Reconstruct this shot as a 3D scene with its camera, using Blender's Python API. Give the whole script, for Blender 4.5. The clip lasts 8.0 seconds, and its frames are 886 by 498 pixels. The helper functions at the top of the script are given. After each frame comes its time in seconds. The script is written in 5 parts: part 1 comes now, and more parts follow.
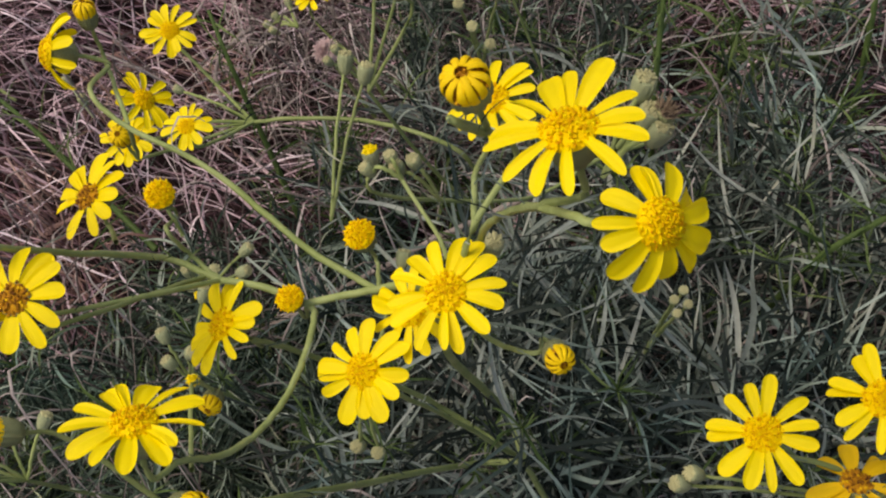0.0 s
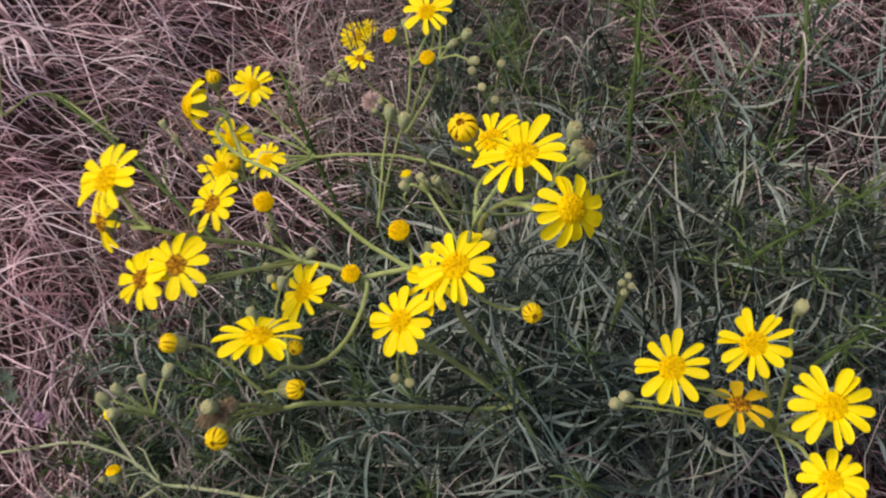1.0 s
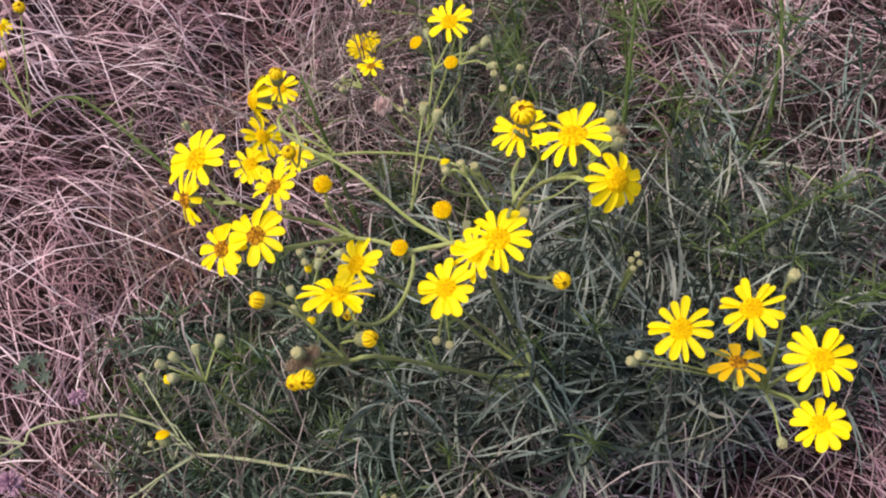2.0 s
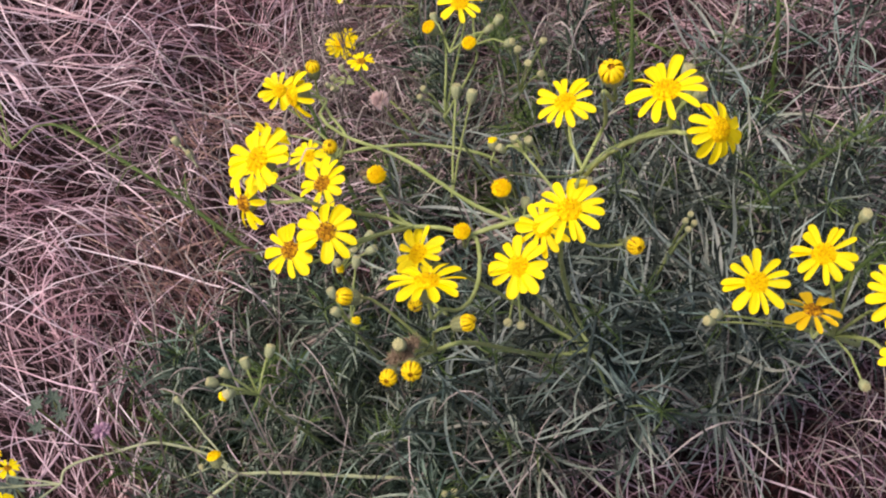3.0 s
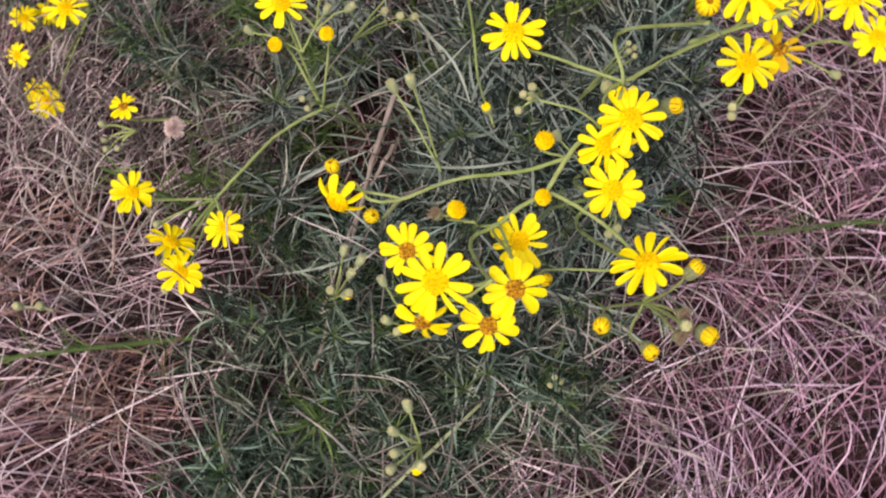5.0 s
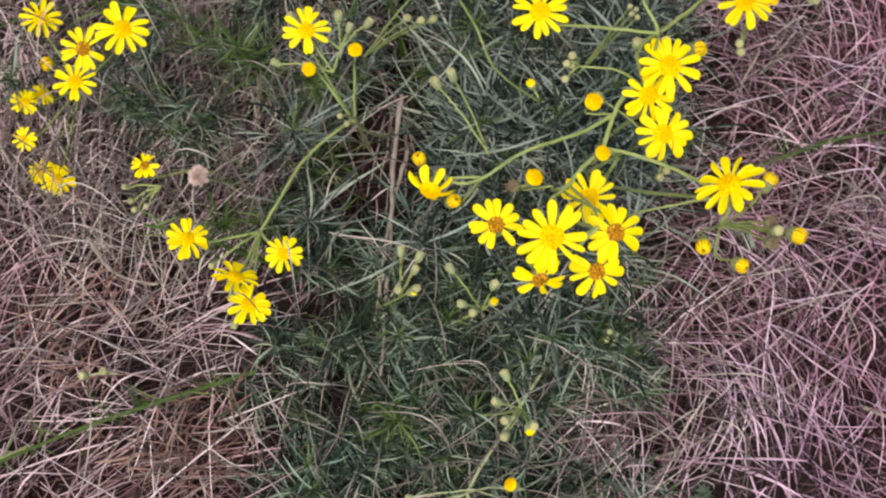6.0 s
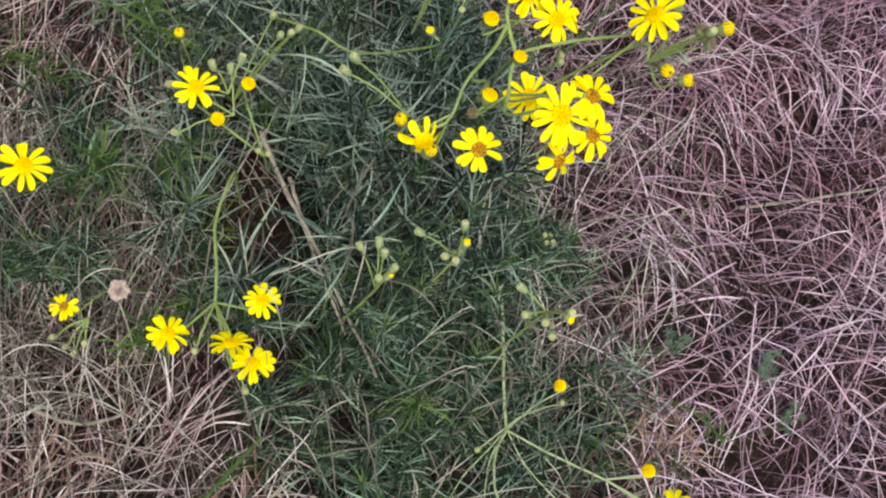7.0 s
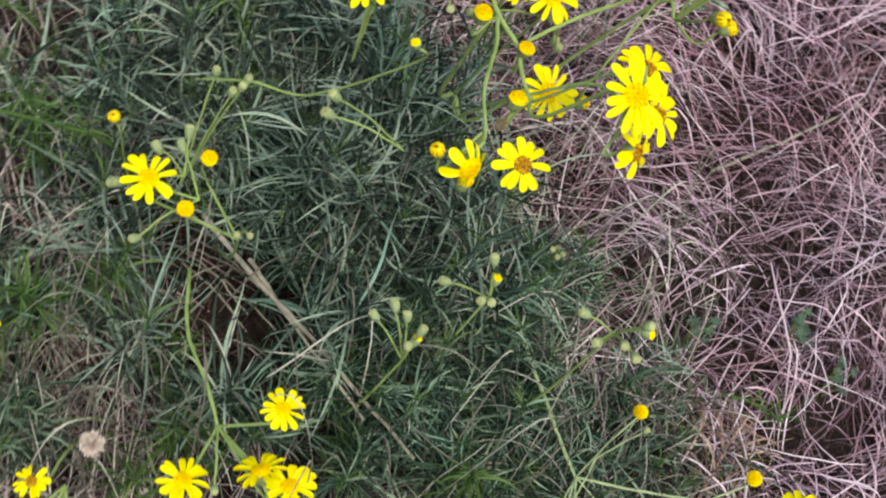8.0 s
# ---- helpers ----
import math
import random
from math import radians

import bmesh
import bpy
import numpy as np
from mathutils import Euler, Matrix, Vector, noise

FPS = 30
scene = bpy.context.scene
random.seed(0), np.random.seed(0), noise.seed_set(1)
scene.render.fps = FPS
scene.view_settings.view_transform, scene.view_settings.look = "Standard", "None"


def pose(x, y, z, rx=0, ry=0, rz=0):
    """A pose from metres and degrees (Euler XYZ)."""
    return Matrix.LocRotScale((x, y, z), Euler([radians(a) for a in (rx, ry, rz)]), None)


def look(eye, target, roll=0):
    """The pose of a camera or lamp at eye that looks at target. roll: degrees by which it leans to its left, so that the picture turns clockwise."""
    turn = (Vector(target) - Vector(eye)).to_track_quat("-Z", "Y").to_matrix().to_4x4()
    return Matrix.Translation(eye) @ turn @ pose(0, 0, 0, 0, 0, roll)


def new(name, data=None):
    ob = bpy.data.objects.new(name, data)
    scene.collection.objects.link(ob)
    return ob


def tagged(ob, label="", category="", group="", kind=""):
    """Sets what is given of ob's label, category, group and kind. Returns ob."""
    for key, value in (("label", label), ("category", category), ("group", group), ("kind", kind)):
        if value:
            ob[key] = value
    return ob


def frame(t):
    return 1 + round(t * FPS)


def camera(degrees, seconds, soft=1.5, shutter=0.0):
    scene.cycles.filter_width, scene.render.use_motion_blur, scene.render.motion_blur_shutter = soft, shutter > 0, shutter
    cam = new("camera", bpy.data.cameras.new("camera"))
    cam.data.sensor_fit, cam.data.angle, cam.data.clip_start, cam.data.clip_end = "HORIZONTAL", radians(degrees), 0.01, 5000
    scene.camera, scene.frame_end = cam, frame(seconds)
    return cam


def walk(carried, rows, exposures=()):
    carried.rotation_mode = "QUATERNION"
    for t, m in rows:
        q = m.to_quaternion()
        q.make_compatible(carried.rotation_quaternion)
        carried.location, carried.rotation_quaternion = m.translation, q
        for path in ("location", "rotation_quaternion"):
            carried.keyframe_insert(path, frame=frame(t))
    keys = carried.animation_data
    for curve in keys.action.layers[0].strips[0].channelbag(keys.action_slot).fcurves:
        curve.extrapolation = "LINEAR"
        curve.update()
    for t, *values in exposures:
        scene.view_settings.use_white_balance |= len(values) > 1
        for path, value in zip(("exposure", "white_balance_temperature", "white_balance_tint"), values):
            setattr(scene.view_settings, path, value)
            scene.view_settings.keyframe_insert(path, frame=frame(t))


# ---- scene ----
cam = camera(40.0, 8.0, soft=2.1, shutter=0.2)
PATH = [
    (0, pose(0.0506, -0.0837, 0.5215, 23.56, 7.82, -0.85)),
    (0.5, pose(0.0629, -0.1043, 0.5410, 25.44, 8.90, 0.55)),
    (0.8, pose(0.0683, -0.1193, 0.5821, 24.80, 8.92, 0.80)),
    (1, pose(0.0720, -0.1522, 0.6320, 25.79, 9.01, 0.36)),
    (1.5, pose(0.0695, -0.1953, 0.6980, 26.69, 8.52, 0.76)),
    (1.7, pose(0.0610, -0.1944, 0.6930, 26.62, 7.76, 0.19)),
    (2.8, pose(-0.0017, -0.1890, 0.6596, 26.82, 5.64, -5.24)),
    (3, pose(-0.0123, -0.1903, 0.6719, 26.09, 5.95, -7.83)),
    (3.5, pose(-0.0527, -0.1788, 0.6829, 23.54, 4.53, -11.21)),
    (3.8, pose(-0.0739, -0.1542, 0.6680, 21.15, 3.53, -16.74)),
    (4, pose(-0.0741, -0.1356, 0.6805, 18.85, 3.65, -20.64)),
    (4.2, pose(-0.0824, -0.1175, 0.7042, 16.91, 3.12, -24.65)),
    (5.3, pose(-0.1790, 0.0440, 0.7342, 12.67, -5.16, -62.31)),
    (5.5, pose(-0.1936, 0.0594, 0.7527, 13.37, -5.38, -65.32)),
    (5.8, pose(-0.2120, 0.0539, 0.7431, 14.31, -4.74, -64.26)),
    (6, pose(-0.2195, 0.0540, 0.7433, 14.57, -5.60, -65.48)),
    (6.2, pose(-0.2293, 0.0695, 0.7412, 14.69, -6.79, -69.92)),
    (6.5, pose(-0.2460, 0.1197, 0.7245, 16.84, -10.62, -80.75)),
    (6.8, pose(-0.2835, 0.1669, 0.7302, 20.96, -10.99, -94.13)),
    (7, pose(-0.3007, 0.1909, 0.7369, 22.68, -11.64, -97.34)),
    (7.3, pose(-0.3060, 0.2087, 0.6997, 24.16, -13.17, -100.52)),
    (7.5, pose(-0.3007, 0.2064, 0.6853, 24.70, -12.26, -102.14)),
    (7.8, pose(-0.2710, 0.2265, 0.6647, 26.23, -11.83, -107.66)),
    (8, pose(-0.2367, 0.2477, 0.6357, 27.74, -12.74, -114.44)),
]
walk(cam, PATH, [(0.0, 0.22, 7250, 12), (1.0, 0.38, 7200, 13), (1.5, 0.74, 7130, 18), (4.2, 0.74, 7120, 19), (5.5, 0.64, 7130, 10), (6.5, 0.63, 6980, 0), (7.0, 0.67, 6850, -10), (8.0, 0.7, 6850, -16)])

# ---- daylight: bright overcast, soft sun from above ----
world = bpy.data.worlds.new("overcast_sky")
scene.world = world
world.use_nodes = True
wn = world.node_tree.nodes
sky = wn.new("ShaderNodeTexSky")
sky.sky_type = "NISHITA"
sky.sun_disc = False
sky.sun_elevation = radians(66)
sky.sun_rotation = radians(280)
sky.dust_density = 4.0
sky.air_density = 1.0
world.node_tree.links.new(sky.outputs["Color"], wn["Background"].inputs["Color"])
wn["Background"].inputs["Strength"].default_value = 0.14

sun_data = bpy.data.lights.new("sun", "SUN")
sun_data.energy = 1.5
sun_data.angle = radians(25)
sun_data.color = (1.0, 0.95, 0.9)
sun = new("sun", sun_data)
sun.matrix_world = look((math.sin(radians(280)) * 6, math.cos(radians(280)) * 6, 13.5), (0, 0, 0))


# ---- materials ----
def shader(name, roughness=0.6):
    m = bpy.data.materials.new(name)
    m.use_nodes = True
    nt = m.node_tree
    bsdf = nt.nodes["Principled BSDF"]
    bsdf.inputs["Roughness"].default_value = roughness
    return m, nt, bsdf


def noise_node(nt, scale, detail=4.0, rough=0.55, stretch=(1, 1, 1)):
    tc = nt.nodes.new("ShaderNodeTexCoord")
    mp = nt.nodes.new("ShaderNodeMapping")
    mp.inputs["Scale"].default_value = stretch
    nz = nt.nodes.new("ShaderNodeTexNoise")
    nz.inputs["Scale"].default_value = scale
    nz.inputs["Detail"].default_value = detail
    nz.inputs["Roughness"].default_value = rough
    nt.links.new(tc.outputs["Object"], mp.inputs["Vector"])
    nt.links.new(mp.outputs["Vector"], nz.inputs["Vector"])
    return nz


def ramp(nt, source, stops):
    r = nt.nodes.new("ShaderNodeValToRGB")
    r.color_ramp.elements[0].position, r.color_ramp.elements[0].color = stops[0][0], (*stops[0][1], 1)
    r.color_ramp.elements[1].position, r.color_ramp.elements[1].color = stops[-1][0], (*stops[-1][1], 1)
    for at, colour in stops[1:-1]:
        e = r.color_ramp.elements.new(at)
        e.color = (*colour, 1)
    nt.links.new(source, r.inputs["Fac"])
    return r.outputs["Color"]


def mixed(nt, fac, a, b, blend="MIX"):
    m = nt.nodes.new("ShaderNodeMix")
    m.data_type, m.blend_type = "RGBA", blend
    for socket, value in ((m.inputs["Factor"], fac), (m.inputs["A"], a), (m.inputs["B"], b)):
        if isinstance(value, bpy.types.NodeSocket):
            nt.links.new(value, socket)
        else:
            socket.default_value = value if isinstance(value, float) else (*value, 1)
    return m.outputs["Result"]


def bump(nt, bsdf, source, strength, distance):
    b = nt.nodes.new("ShaderNodeBump")
    b.inputs["Strength"].default_value = strength
    b.inputs["Distance"].default_value = distance
    nt.links.new(source, b.inputs["Height"])
    nt.links.new(b.outputs["Normal"], bsdf.inputs["Normal"])


def thin_leaf(nt, bsdf, colour, share):
    """Lets part of the light through a thin blade."""
    tr = nt.nodes.new("ShaderNodeBsdfTranslucent")
    mx = nt.nodes.new("ShaderNodeMixShader")
    mx.inputs["Fac"].default_value = share
    nt.links.new(colour, tr.inputs["Color"])
    nt.links.new(bsdf.outputs["BSDF"], mx.inputs[1])
    nt.links.new(tr.outputs["BSDF"], mx.inputs[2])
    nt.links.new(mx.outputs["Shader"], nt.nodes["Material Output"].inputs["Surface"])


def random_of(nt, island=False):
    if island:
        return nt.nodes.new("ShaderNodeNewGeometry").outputs["Random Per Island"]
    return nt.nodes.new("ShaderNodeObjectInfo").outputs["Random"]


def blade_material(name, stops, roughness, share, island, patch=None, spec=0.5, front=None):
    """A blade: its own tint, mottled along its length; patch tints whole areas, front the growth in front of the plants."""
    m, nt, bsdf = shader(name, roughness)
    own = ramp(nt, random_of(nt, island), stops)
    fine = noise_node(nt, 260, 3.0)
    c = mixed(nt, 0.35, own, ramp(nt, fine.outputs["Fac"], [(0.3, (0.25, 0.25, 0.25)), (0.7, (1.0, 1.0, 1.0))]), "MULTIPLY")
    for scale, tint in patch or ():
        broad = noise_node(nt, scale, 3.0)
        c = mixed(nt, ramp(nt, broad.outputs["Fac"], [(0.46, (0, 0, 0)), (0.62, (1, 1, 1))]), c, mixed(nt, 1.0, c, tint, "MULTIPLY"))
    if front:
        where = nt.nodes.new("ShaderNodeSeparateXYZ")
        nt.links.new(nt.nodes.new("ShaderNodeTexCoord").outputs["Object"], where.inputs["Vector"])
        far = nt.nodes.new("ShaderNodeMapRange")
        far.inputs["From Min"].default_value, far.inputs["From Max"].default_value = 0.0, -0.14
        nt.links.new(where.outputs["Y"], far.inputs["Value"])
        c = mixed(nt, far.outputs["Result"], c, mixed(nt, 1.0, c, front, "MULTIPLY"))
    nt.links.new(c, bsdf.inputs["Base Color"])
    bsdf.inputs["Specular IOR Level"].default_value = spec
    bump(nt, bsdf, noise_node(nt, 900, 2.0).outputs["Fac"], 0.35, 0.0006)
    if share:
        thin_leaf(nt, bsdf, c, share)
    return m


def plain_mottled(name, stops, scale, roughness, bumps=(0.4, 0.0008, 700), share=0.0, per_object=0.0):
    m, nt, bsdf = shader(name, roughness)
    bsdf.inputs["Specular IOR Level"].default_value = 0.2
    c = ramp(nt, noise_node(nt, scale).outputs["Fac"], stops)
    if per_object:
        shade = ramp(nt, random_of(nt), [(0.0, (1 - per_object,) * 3), (1.0, (1, 1, 1))])
        c = mixed(nt, 1.0, c, shade, "MULTIPLY")
    nt.links.new(c, bsdf.inputs["Base Color"])
    bump(nt, bsdf, noise_node(nt, bumps[2], 2.0).outputs["Fac"], bumps[0], bumps[1])
    if share:
        thin_leaf(nt, bsdf, c, share)
    return m


def ground_material():
    """Dark soil under the plants; matted dry grass hides it further out."""
    m, nt, bsdf = shader("soil", 0.95)
    bsdf.inputs["Specular IOR Level"].default_value = 0.2
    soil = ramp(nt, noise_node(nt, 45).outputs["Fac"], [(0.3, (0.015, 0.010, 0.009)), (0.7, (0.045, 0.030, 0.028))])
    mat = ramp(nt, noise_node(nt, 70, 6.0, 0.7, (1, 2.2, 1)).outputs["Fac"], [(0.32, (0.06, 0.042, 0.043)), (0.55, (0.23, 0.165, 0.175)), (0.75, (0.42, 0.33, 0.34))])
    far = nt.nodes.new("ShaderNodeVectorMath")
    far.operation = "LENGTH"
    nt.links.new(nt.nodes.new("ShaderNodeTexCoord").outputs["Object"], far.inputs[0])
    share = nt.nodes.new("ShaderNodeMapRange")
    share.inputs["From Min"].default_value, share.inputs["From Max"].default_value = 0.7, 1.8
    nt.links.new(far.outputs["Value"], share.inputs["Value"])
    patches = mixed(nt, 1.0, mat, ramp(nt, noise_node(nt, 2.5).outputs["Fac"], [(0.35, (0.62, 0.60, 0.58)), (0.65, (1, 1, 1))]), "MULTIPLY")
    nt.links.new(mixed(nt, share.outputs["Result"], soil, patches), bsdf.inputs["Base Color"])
    bump(nt, bsdf, noise_node(nt, 60, 2.0).outputs["Fac"], 0.8, 0.01)
    return m


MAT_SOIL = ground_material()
STRAW_TINTS = [(0.0, (0.060, 0.036, 0.043)), (0.3, (0.215, 0.138, 0.155)), (0.65, (0.55, 0.395, 0.445)), (0.92, (0.86, 0.70, 0.74)), (1.0, (0.90, 0.80, 0.79))]
# under-layer straw coloured near black to stand in for shade between the straws
GAP_SHADE_TINTS = [(0.0, (0.008, 0.005, 0.005)), (0.5, (0.040, 0.023, 0.025)), (1.0, (0.150, 0.088, 0.094))]
MAT_GAP_SHADE_STRAW = blade_material("gap_shade_grass", GAP_SHADE_TINTS, 0.75, 0.0, True, [(9.0, (0.95, 0.68, 0.62)), (17.0, (0.6, 0.55, 0.58))], 0.05)
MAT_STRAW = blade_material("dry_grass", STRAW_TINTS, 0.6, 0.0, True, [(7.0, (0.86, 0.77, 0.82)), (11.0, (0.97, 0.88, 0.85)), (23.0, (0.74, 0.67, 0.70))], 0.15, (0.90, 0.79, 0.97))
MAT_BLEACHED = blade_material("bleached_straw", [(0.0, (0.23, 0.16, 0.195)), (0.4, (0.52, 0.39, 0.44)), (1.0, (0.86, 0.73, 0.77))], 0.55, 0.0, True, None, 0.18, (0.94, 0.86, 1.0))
MAT_GREY_STRAW = blade_material("grey_straw", [(0.0, (0.06, 0.048, 0.043)), (0.6, (0.19, 0.16, 0.145)), (1.0, (0.54, 0.475, 0.44))], 0.6, 0.0, True, None, 0.15)
MAT_RUST = blade_material("rusty_grass", [(0.0, (0.09, 0.044, 0.038)), (0.5, (0.25, 0.14, 0.118)), (1.0, (0.52, 0.36, 0.31))], 0.6, 0.0, True, None, 0.3)
MAT_STALK = plain_mottled("dead_stalk", [(0.3, (0.16, 0.125, 0.11)), (0.7, (0.38, 0.32, 0.285))], 120, 0.6, per_object=0.3)
# the darkest stops put the shade deep in the foliage into the blades' tint
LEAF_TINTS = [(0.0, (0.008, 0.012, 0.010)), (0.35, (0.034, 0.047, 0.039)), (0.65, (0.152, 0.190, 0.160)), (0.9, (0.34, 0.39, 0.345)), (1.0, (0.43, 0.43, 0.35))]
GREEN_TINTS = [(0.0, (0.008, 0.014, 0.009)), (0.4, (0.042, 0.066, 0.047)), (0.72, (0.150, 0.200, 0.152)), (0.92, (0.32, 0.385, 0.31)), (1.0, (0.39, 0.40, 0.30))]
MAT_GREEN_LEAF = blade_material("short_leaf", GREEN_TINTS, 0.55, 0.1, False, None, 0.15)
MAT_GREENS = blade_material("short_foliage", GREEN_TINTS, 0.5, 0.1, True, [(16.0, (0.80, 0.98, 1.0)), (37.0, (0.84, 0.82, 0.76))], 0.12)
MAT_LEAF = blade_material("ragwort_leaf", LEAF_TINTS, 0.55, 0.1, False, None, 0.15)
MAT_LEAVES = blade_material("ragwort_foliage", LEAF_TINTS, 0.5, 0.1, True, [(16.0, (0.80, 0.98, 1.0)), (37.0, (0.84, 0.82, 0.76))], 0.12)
FRESH_TINTS = [(0.0, (0.030, 0.060, 0.016)), (0.5, (0.080, 0.135, 0.036)), (1.0, (0.16, 0.22, 0.075))]
MAT_FRESH = blade_material("young_foliage", FRESH_TINTS, 0.55, 0.25, True, None, 0.15)
MAT_STEM = plain_mottled("green_stem", [(0.3, (0.20, 0.255, 0.075)), (0.7, (0.325, 0.38, 0.15))], 110, 0.5, per_object=0.25)
MAT_PALE_STEM = plain_mottled("pale_stem", [(0.3, (0.29, 0.33, 0.17)), (0.7, (0.48, 0.52, 0.32))], 110, 0.55, per_object=0.2)
MAT_CUP = plain_mottled("green_bracts", [(0.36, (0.105, 0.085, 0.055)), (0.46, (0.20, 0.23, 0.10)), (0.7, (0.38, 0.41, 0.21))], 520, 0.55, per_object=0.2)
MAT_PETAL = plain_mottled("yellow_petal", [(0.3, (0.96, 0.74, 0.003)), (0.7, (1.0, 0.82, 0.008))], 160, 0.45, (0.25, 0.0004, 900), 0.27, 0.10)
MAT_YOUNG_RAY = plain_mottled("folded_petal", [(0.3, (0.86, 0.55, 0.004)), (0.7, (0.97, 0.70, 0.008))], 220, 0.5, (0.3, 0.0005, 900), 0.12, 0.12)
MAT_OLD_PETAL = plain_mottled("fading_petal", [(0.3, (0.80, 0.48, 0.008)), (0.7, (0.90, 0.62, 0.012))], 160, 0.5, (0.25, 0.0004, 900), 0.2, 0.15)
MAT_DISC = blade_material("orange_florets", [(0.0, (0.68, 0.29, 0.002)), (0.35, (0.93, 0.58, 0.004)), (1.0, (0.98, 0.77, 0.008))], 0.7, 0.0, True, None, 0.1)
MAT_OLD_DISC = blade_material("spent_florets", [(0.0, (0.12, 0.04, 0.01)), (0.5, (0.50, 0.22, 0.014)), (1.0, (0.95, 0.60, 0.015))], 0.7, 0.0, True, None, 0.1)
MAT_SPENT = plain_mottled("withered_florets", [(0.3, (0.085, 0.062, 0.038)), (0.7, (0.30, 0.22, 0.15))], 600, 0.8)
MAT_FLUFF = plain_mottled("pale_fluff", [(0.3, (0.74, 0.55, 0.53)), (0.7, (0.92, 0.80, 0.77))], 400, 0.9, share=0.3)
MAT_CLOVER = plain_mottled("mauve_florets", [(0.3, (0.36, 0.20, 0.30)), (0.7, (0.58, 0.40, 0.50))], 500, 0.7, share=0.2)
MAT_WEED = plain_mottled("broad_leaf", [(0.3, (0.055, 0.088, 0.066)), (0.7, (0.125, 0.165, 0.128))], 90, 0.5, share=0.2)
MAT_BELL = plain_mottled("pale_bracts", [(0.35, (0.22, 0.26, 0.12)), (0.7, (0.44, 0.47, 0.28))], 420, 0.55, per_object=0.2)
MAT_BUD_TIP = plain_mottled("bud_tip", [(0.35, (0.42, 0.42, 0.18)), (0.7, (0.62, 0.58, 0.36))], 420, 0.6, per_object=0.3)


# ---- mesh helpers ----
def grid_mesh(name, verts, faces, material, smooth=True):
    """A mesh from arrays of places (n, 3) and quads (m, 4)."""
    verts, faces = np.asarray(verts, np.float32).reshape(-1, 3), np.asarray(faces, np.int32).reshape(-1, 4)
    me = bpy.data.meshes.new(name)
    me.vertices.add(len(verts))
    me.vertices.foreach_set("co", verts.ravel())
    me.loops.add(faces.size)
    me.loops.foreach_set("vertex_index", faces.ravel())
    me.polygons.add(len(faces))
    me.polygons.foreach_set("loop_start", np.arange(0, faces.size, 4, dtype=np.int32))
    me.polygons.foreach_set("use_smooth", np.full(len(faces), smooth))
    me.update(calc_edges=True)
    me.materials.append(material)
    return me


def strips(rows, across):
    """Quads for a stack of strips, each of rows x across places."""
    i, j = np.meshgrid(np.arange(rows - 1), np.arange(across - 1), indexing="ij")
    a = (i * across + j).ravel()
    return np.stack([a, a + 1, a + across + 1, a + across], 1)


def many(faces, count, size):
    return (faces[None] + (np.arange(count) * size)[:, None, None]).reshape(-1, 4)


def child(name, mesh, parent, m=None, label=""):
    ob = new(name, mesh)
    ob.parent = parent
    if m is not None:
        ob.matrix_basis = m
    return tagged(ob, label)


def facing(place, normal, spin=0.0):
    """A pose at place whose z axis is normal."""
    turn = Vector(normal).to_track_quat("Z", "Y").to_matrix().to_4x4()
    return Matrix.Translation(place) @ turn @ Matrix.Rotation(spin, 4, "Z")


def smooth_line(points, per=6):
    """A Catmull-Rom line through the points."""
    p = np.array([points[0], *points, points[-1]], float)
    p[0], p[-1] = 2 * p[1] - p[2], 2 * p[-2] - p[-3]
    t = np.linspace(0, 1, per, endpoint=False)[:, None]
    parts = []
    for a, b, c, d in zip(p, p[1:], p[2:], p[3:]):
        parts.append(0.5 * (2 * b + (c - a) * t + (2 * a - 5 * b + 4 * c - d) * t**2 + (3 * b - a - 3 * c + d) * t**3))
    return np.vstack([*parts, p[-2][None]])


def tube(line, radii, sides=7):
    """Places and quads of a tube along the line, closed to a tip at its end."""
    line = np.asarray(line, float)
    along = np.gradient(line, axis=0)
    along /= np.linalg.norm(along, axis=1)[:, None] + 1e-12
    ref = np.where(np.abs(along[:, 2:3]) > 0.9, [[1.0, 0, 0]], [[0, 0, 1.0]])
    u = np.cross(along, ref)
    u /= np.linalg.norm(u, axis=1)[:, None]
    w = np.cross(along, u)
    a = np.linspace(0, 2 * np.pi, sides + 1)
    ring = np.cos(a)[None, :, None] * u[:, None] + np.sin(a)[None, :, None] * w[:, None]
    return (line[:, None] + ring * np.asarray(radii)[:, None, None]).reshape(-1, 3), strips(len(line), sides + 1)


def revolve(profile, sides, ridge=0.0, lobes=0):
    """Places and quads of a turned shape from (radius, height) rows, with ridges round it."""
    a = np.linspace(0, 2 * np.pi, sides + 1)
    r = np.array([q[0] for q in profile])[:, None] * (1 + ridge * np.cos(lobes * a))[None]
    z = np.repeat(np.array([q[1] for q in profile])[:, None], sides + 1, 1)
    return np.stack([r * np.cos(a), r * np.sin(a), z], -1).reshape(-1, 3), strips(len(profile), sides + 1)


def joined(pieces):
    verts, faces, at = [], [], 0
    for v, f in pieces:
        verts.append(v)
        faces.append(f + at)
        at += len(v)
    return np.vstack(verts), np.vstack(faces)


# ---- ground ----
def ground_height(x, y):
    return 0.012 * np.sin(9 * x + 1.3) * np.cos(8 * y + 0.4) - 0.03 * np.exp(-((x + 0.08) ** 2 + (y - 0.29) ** 2) / 0.012) - 0.012


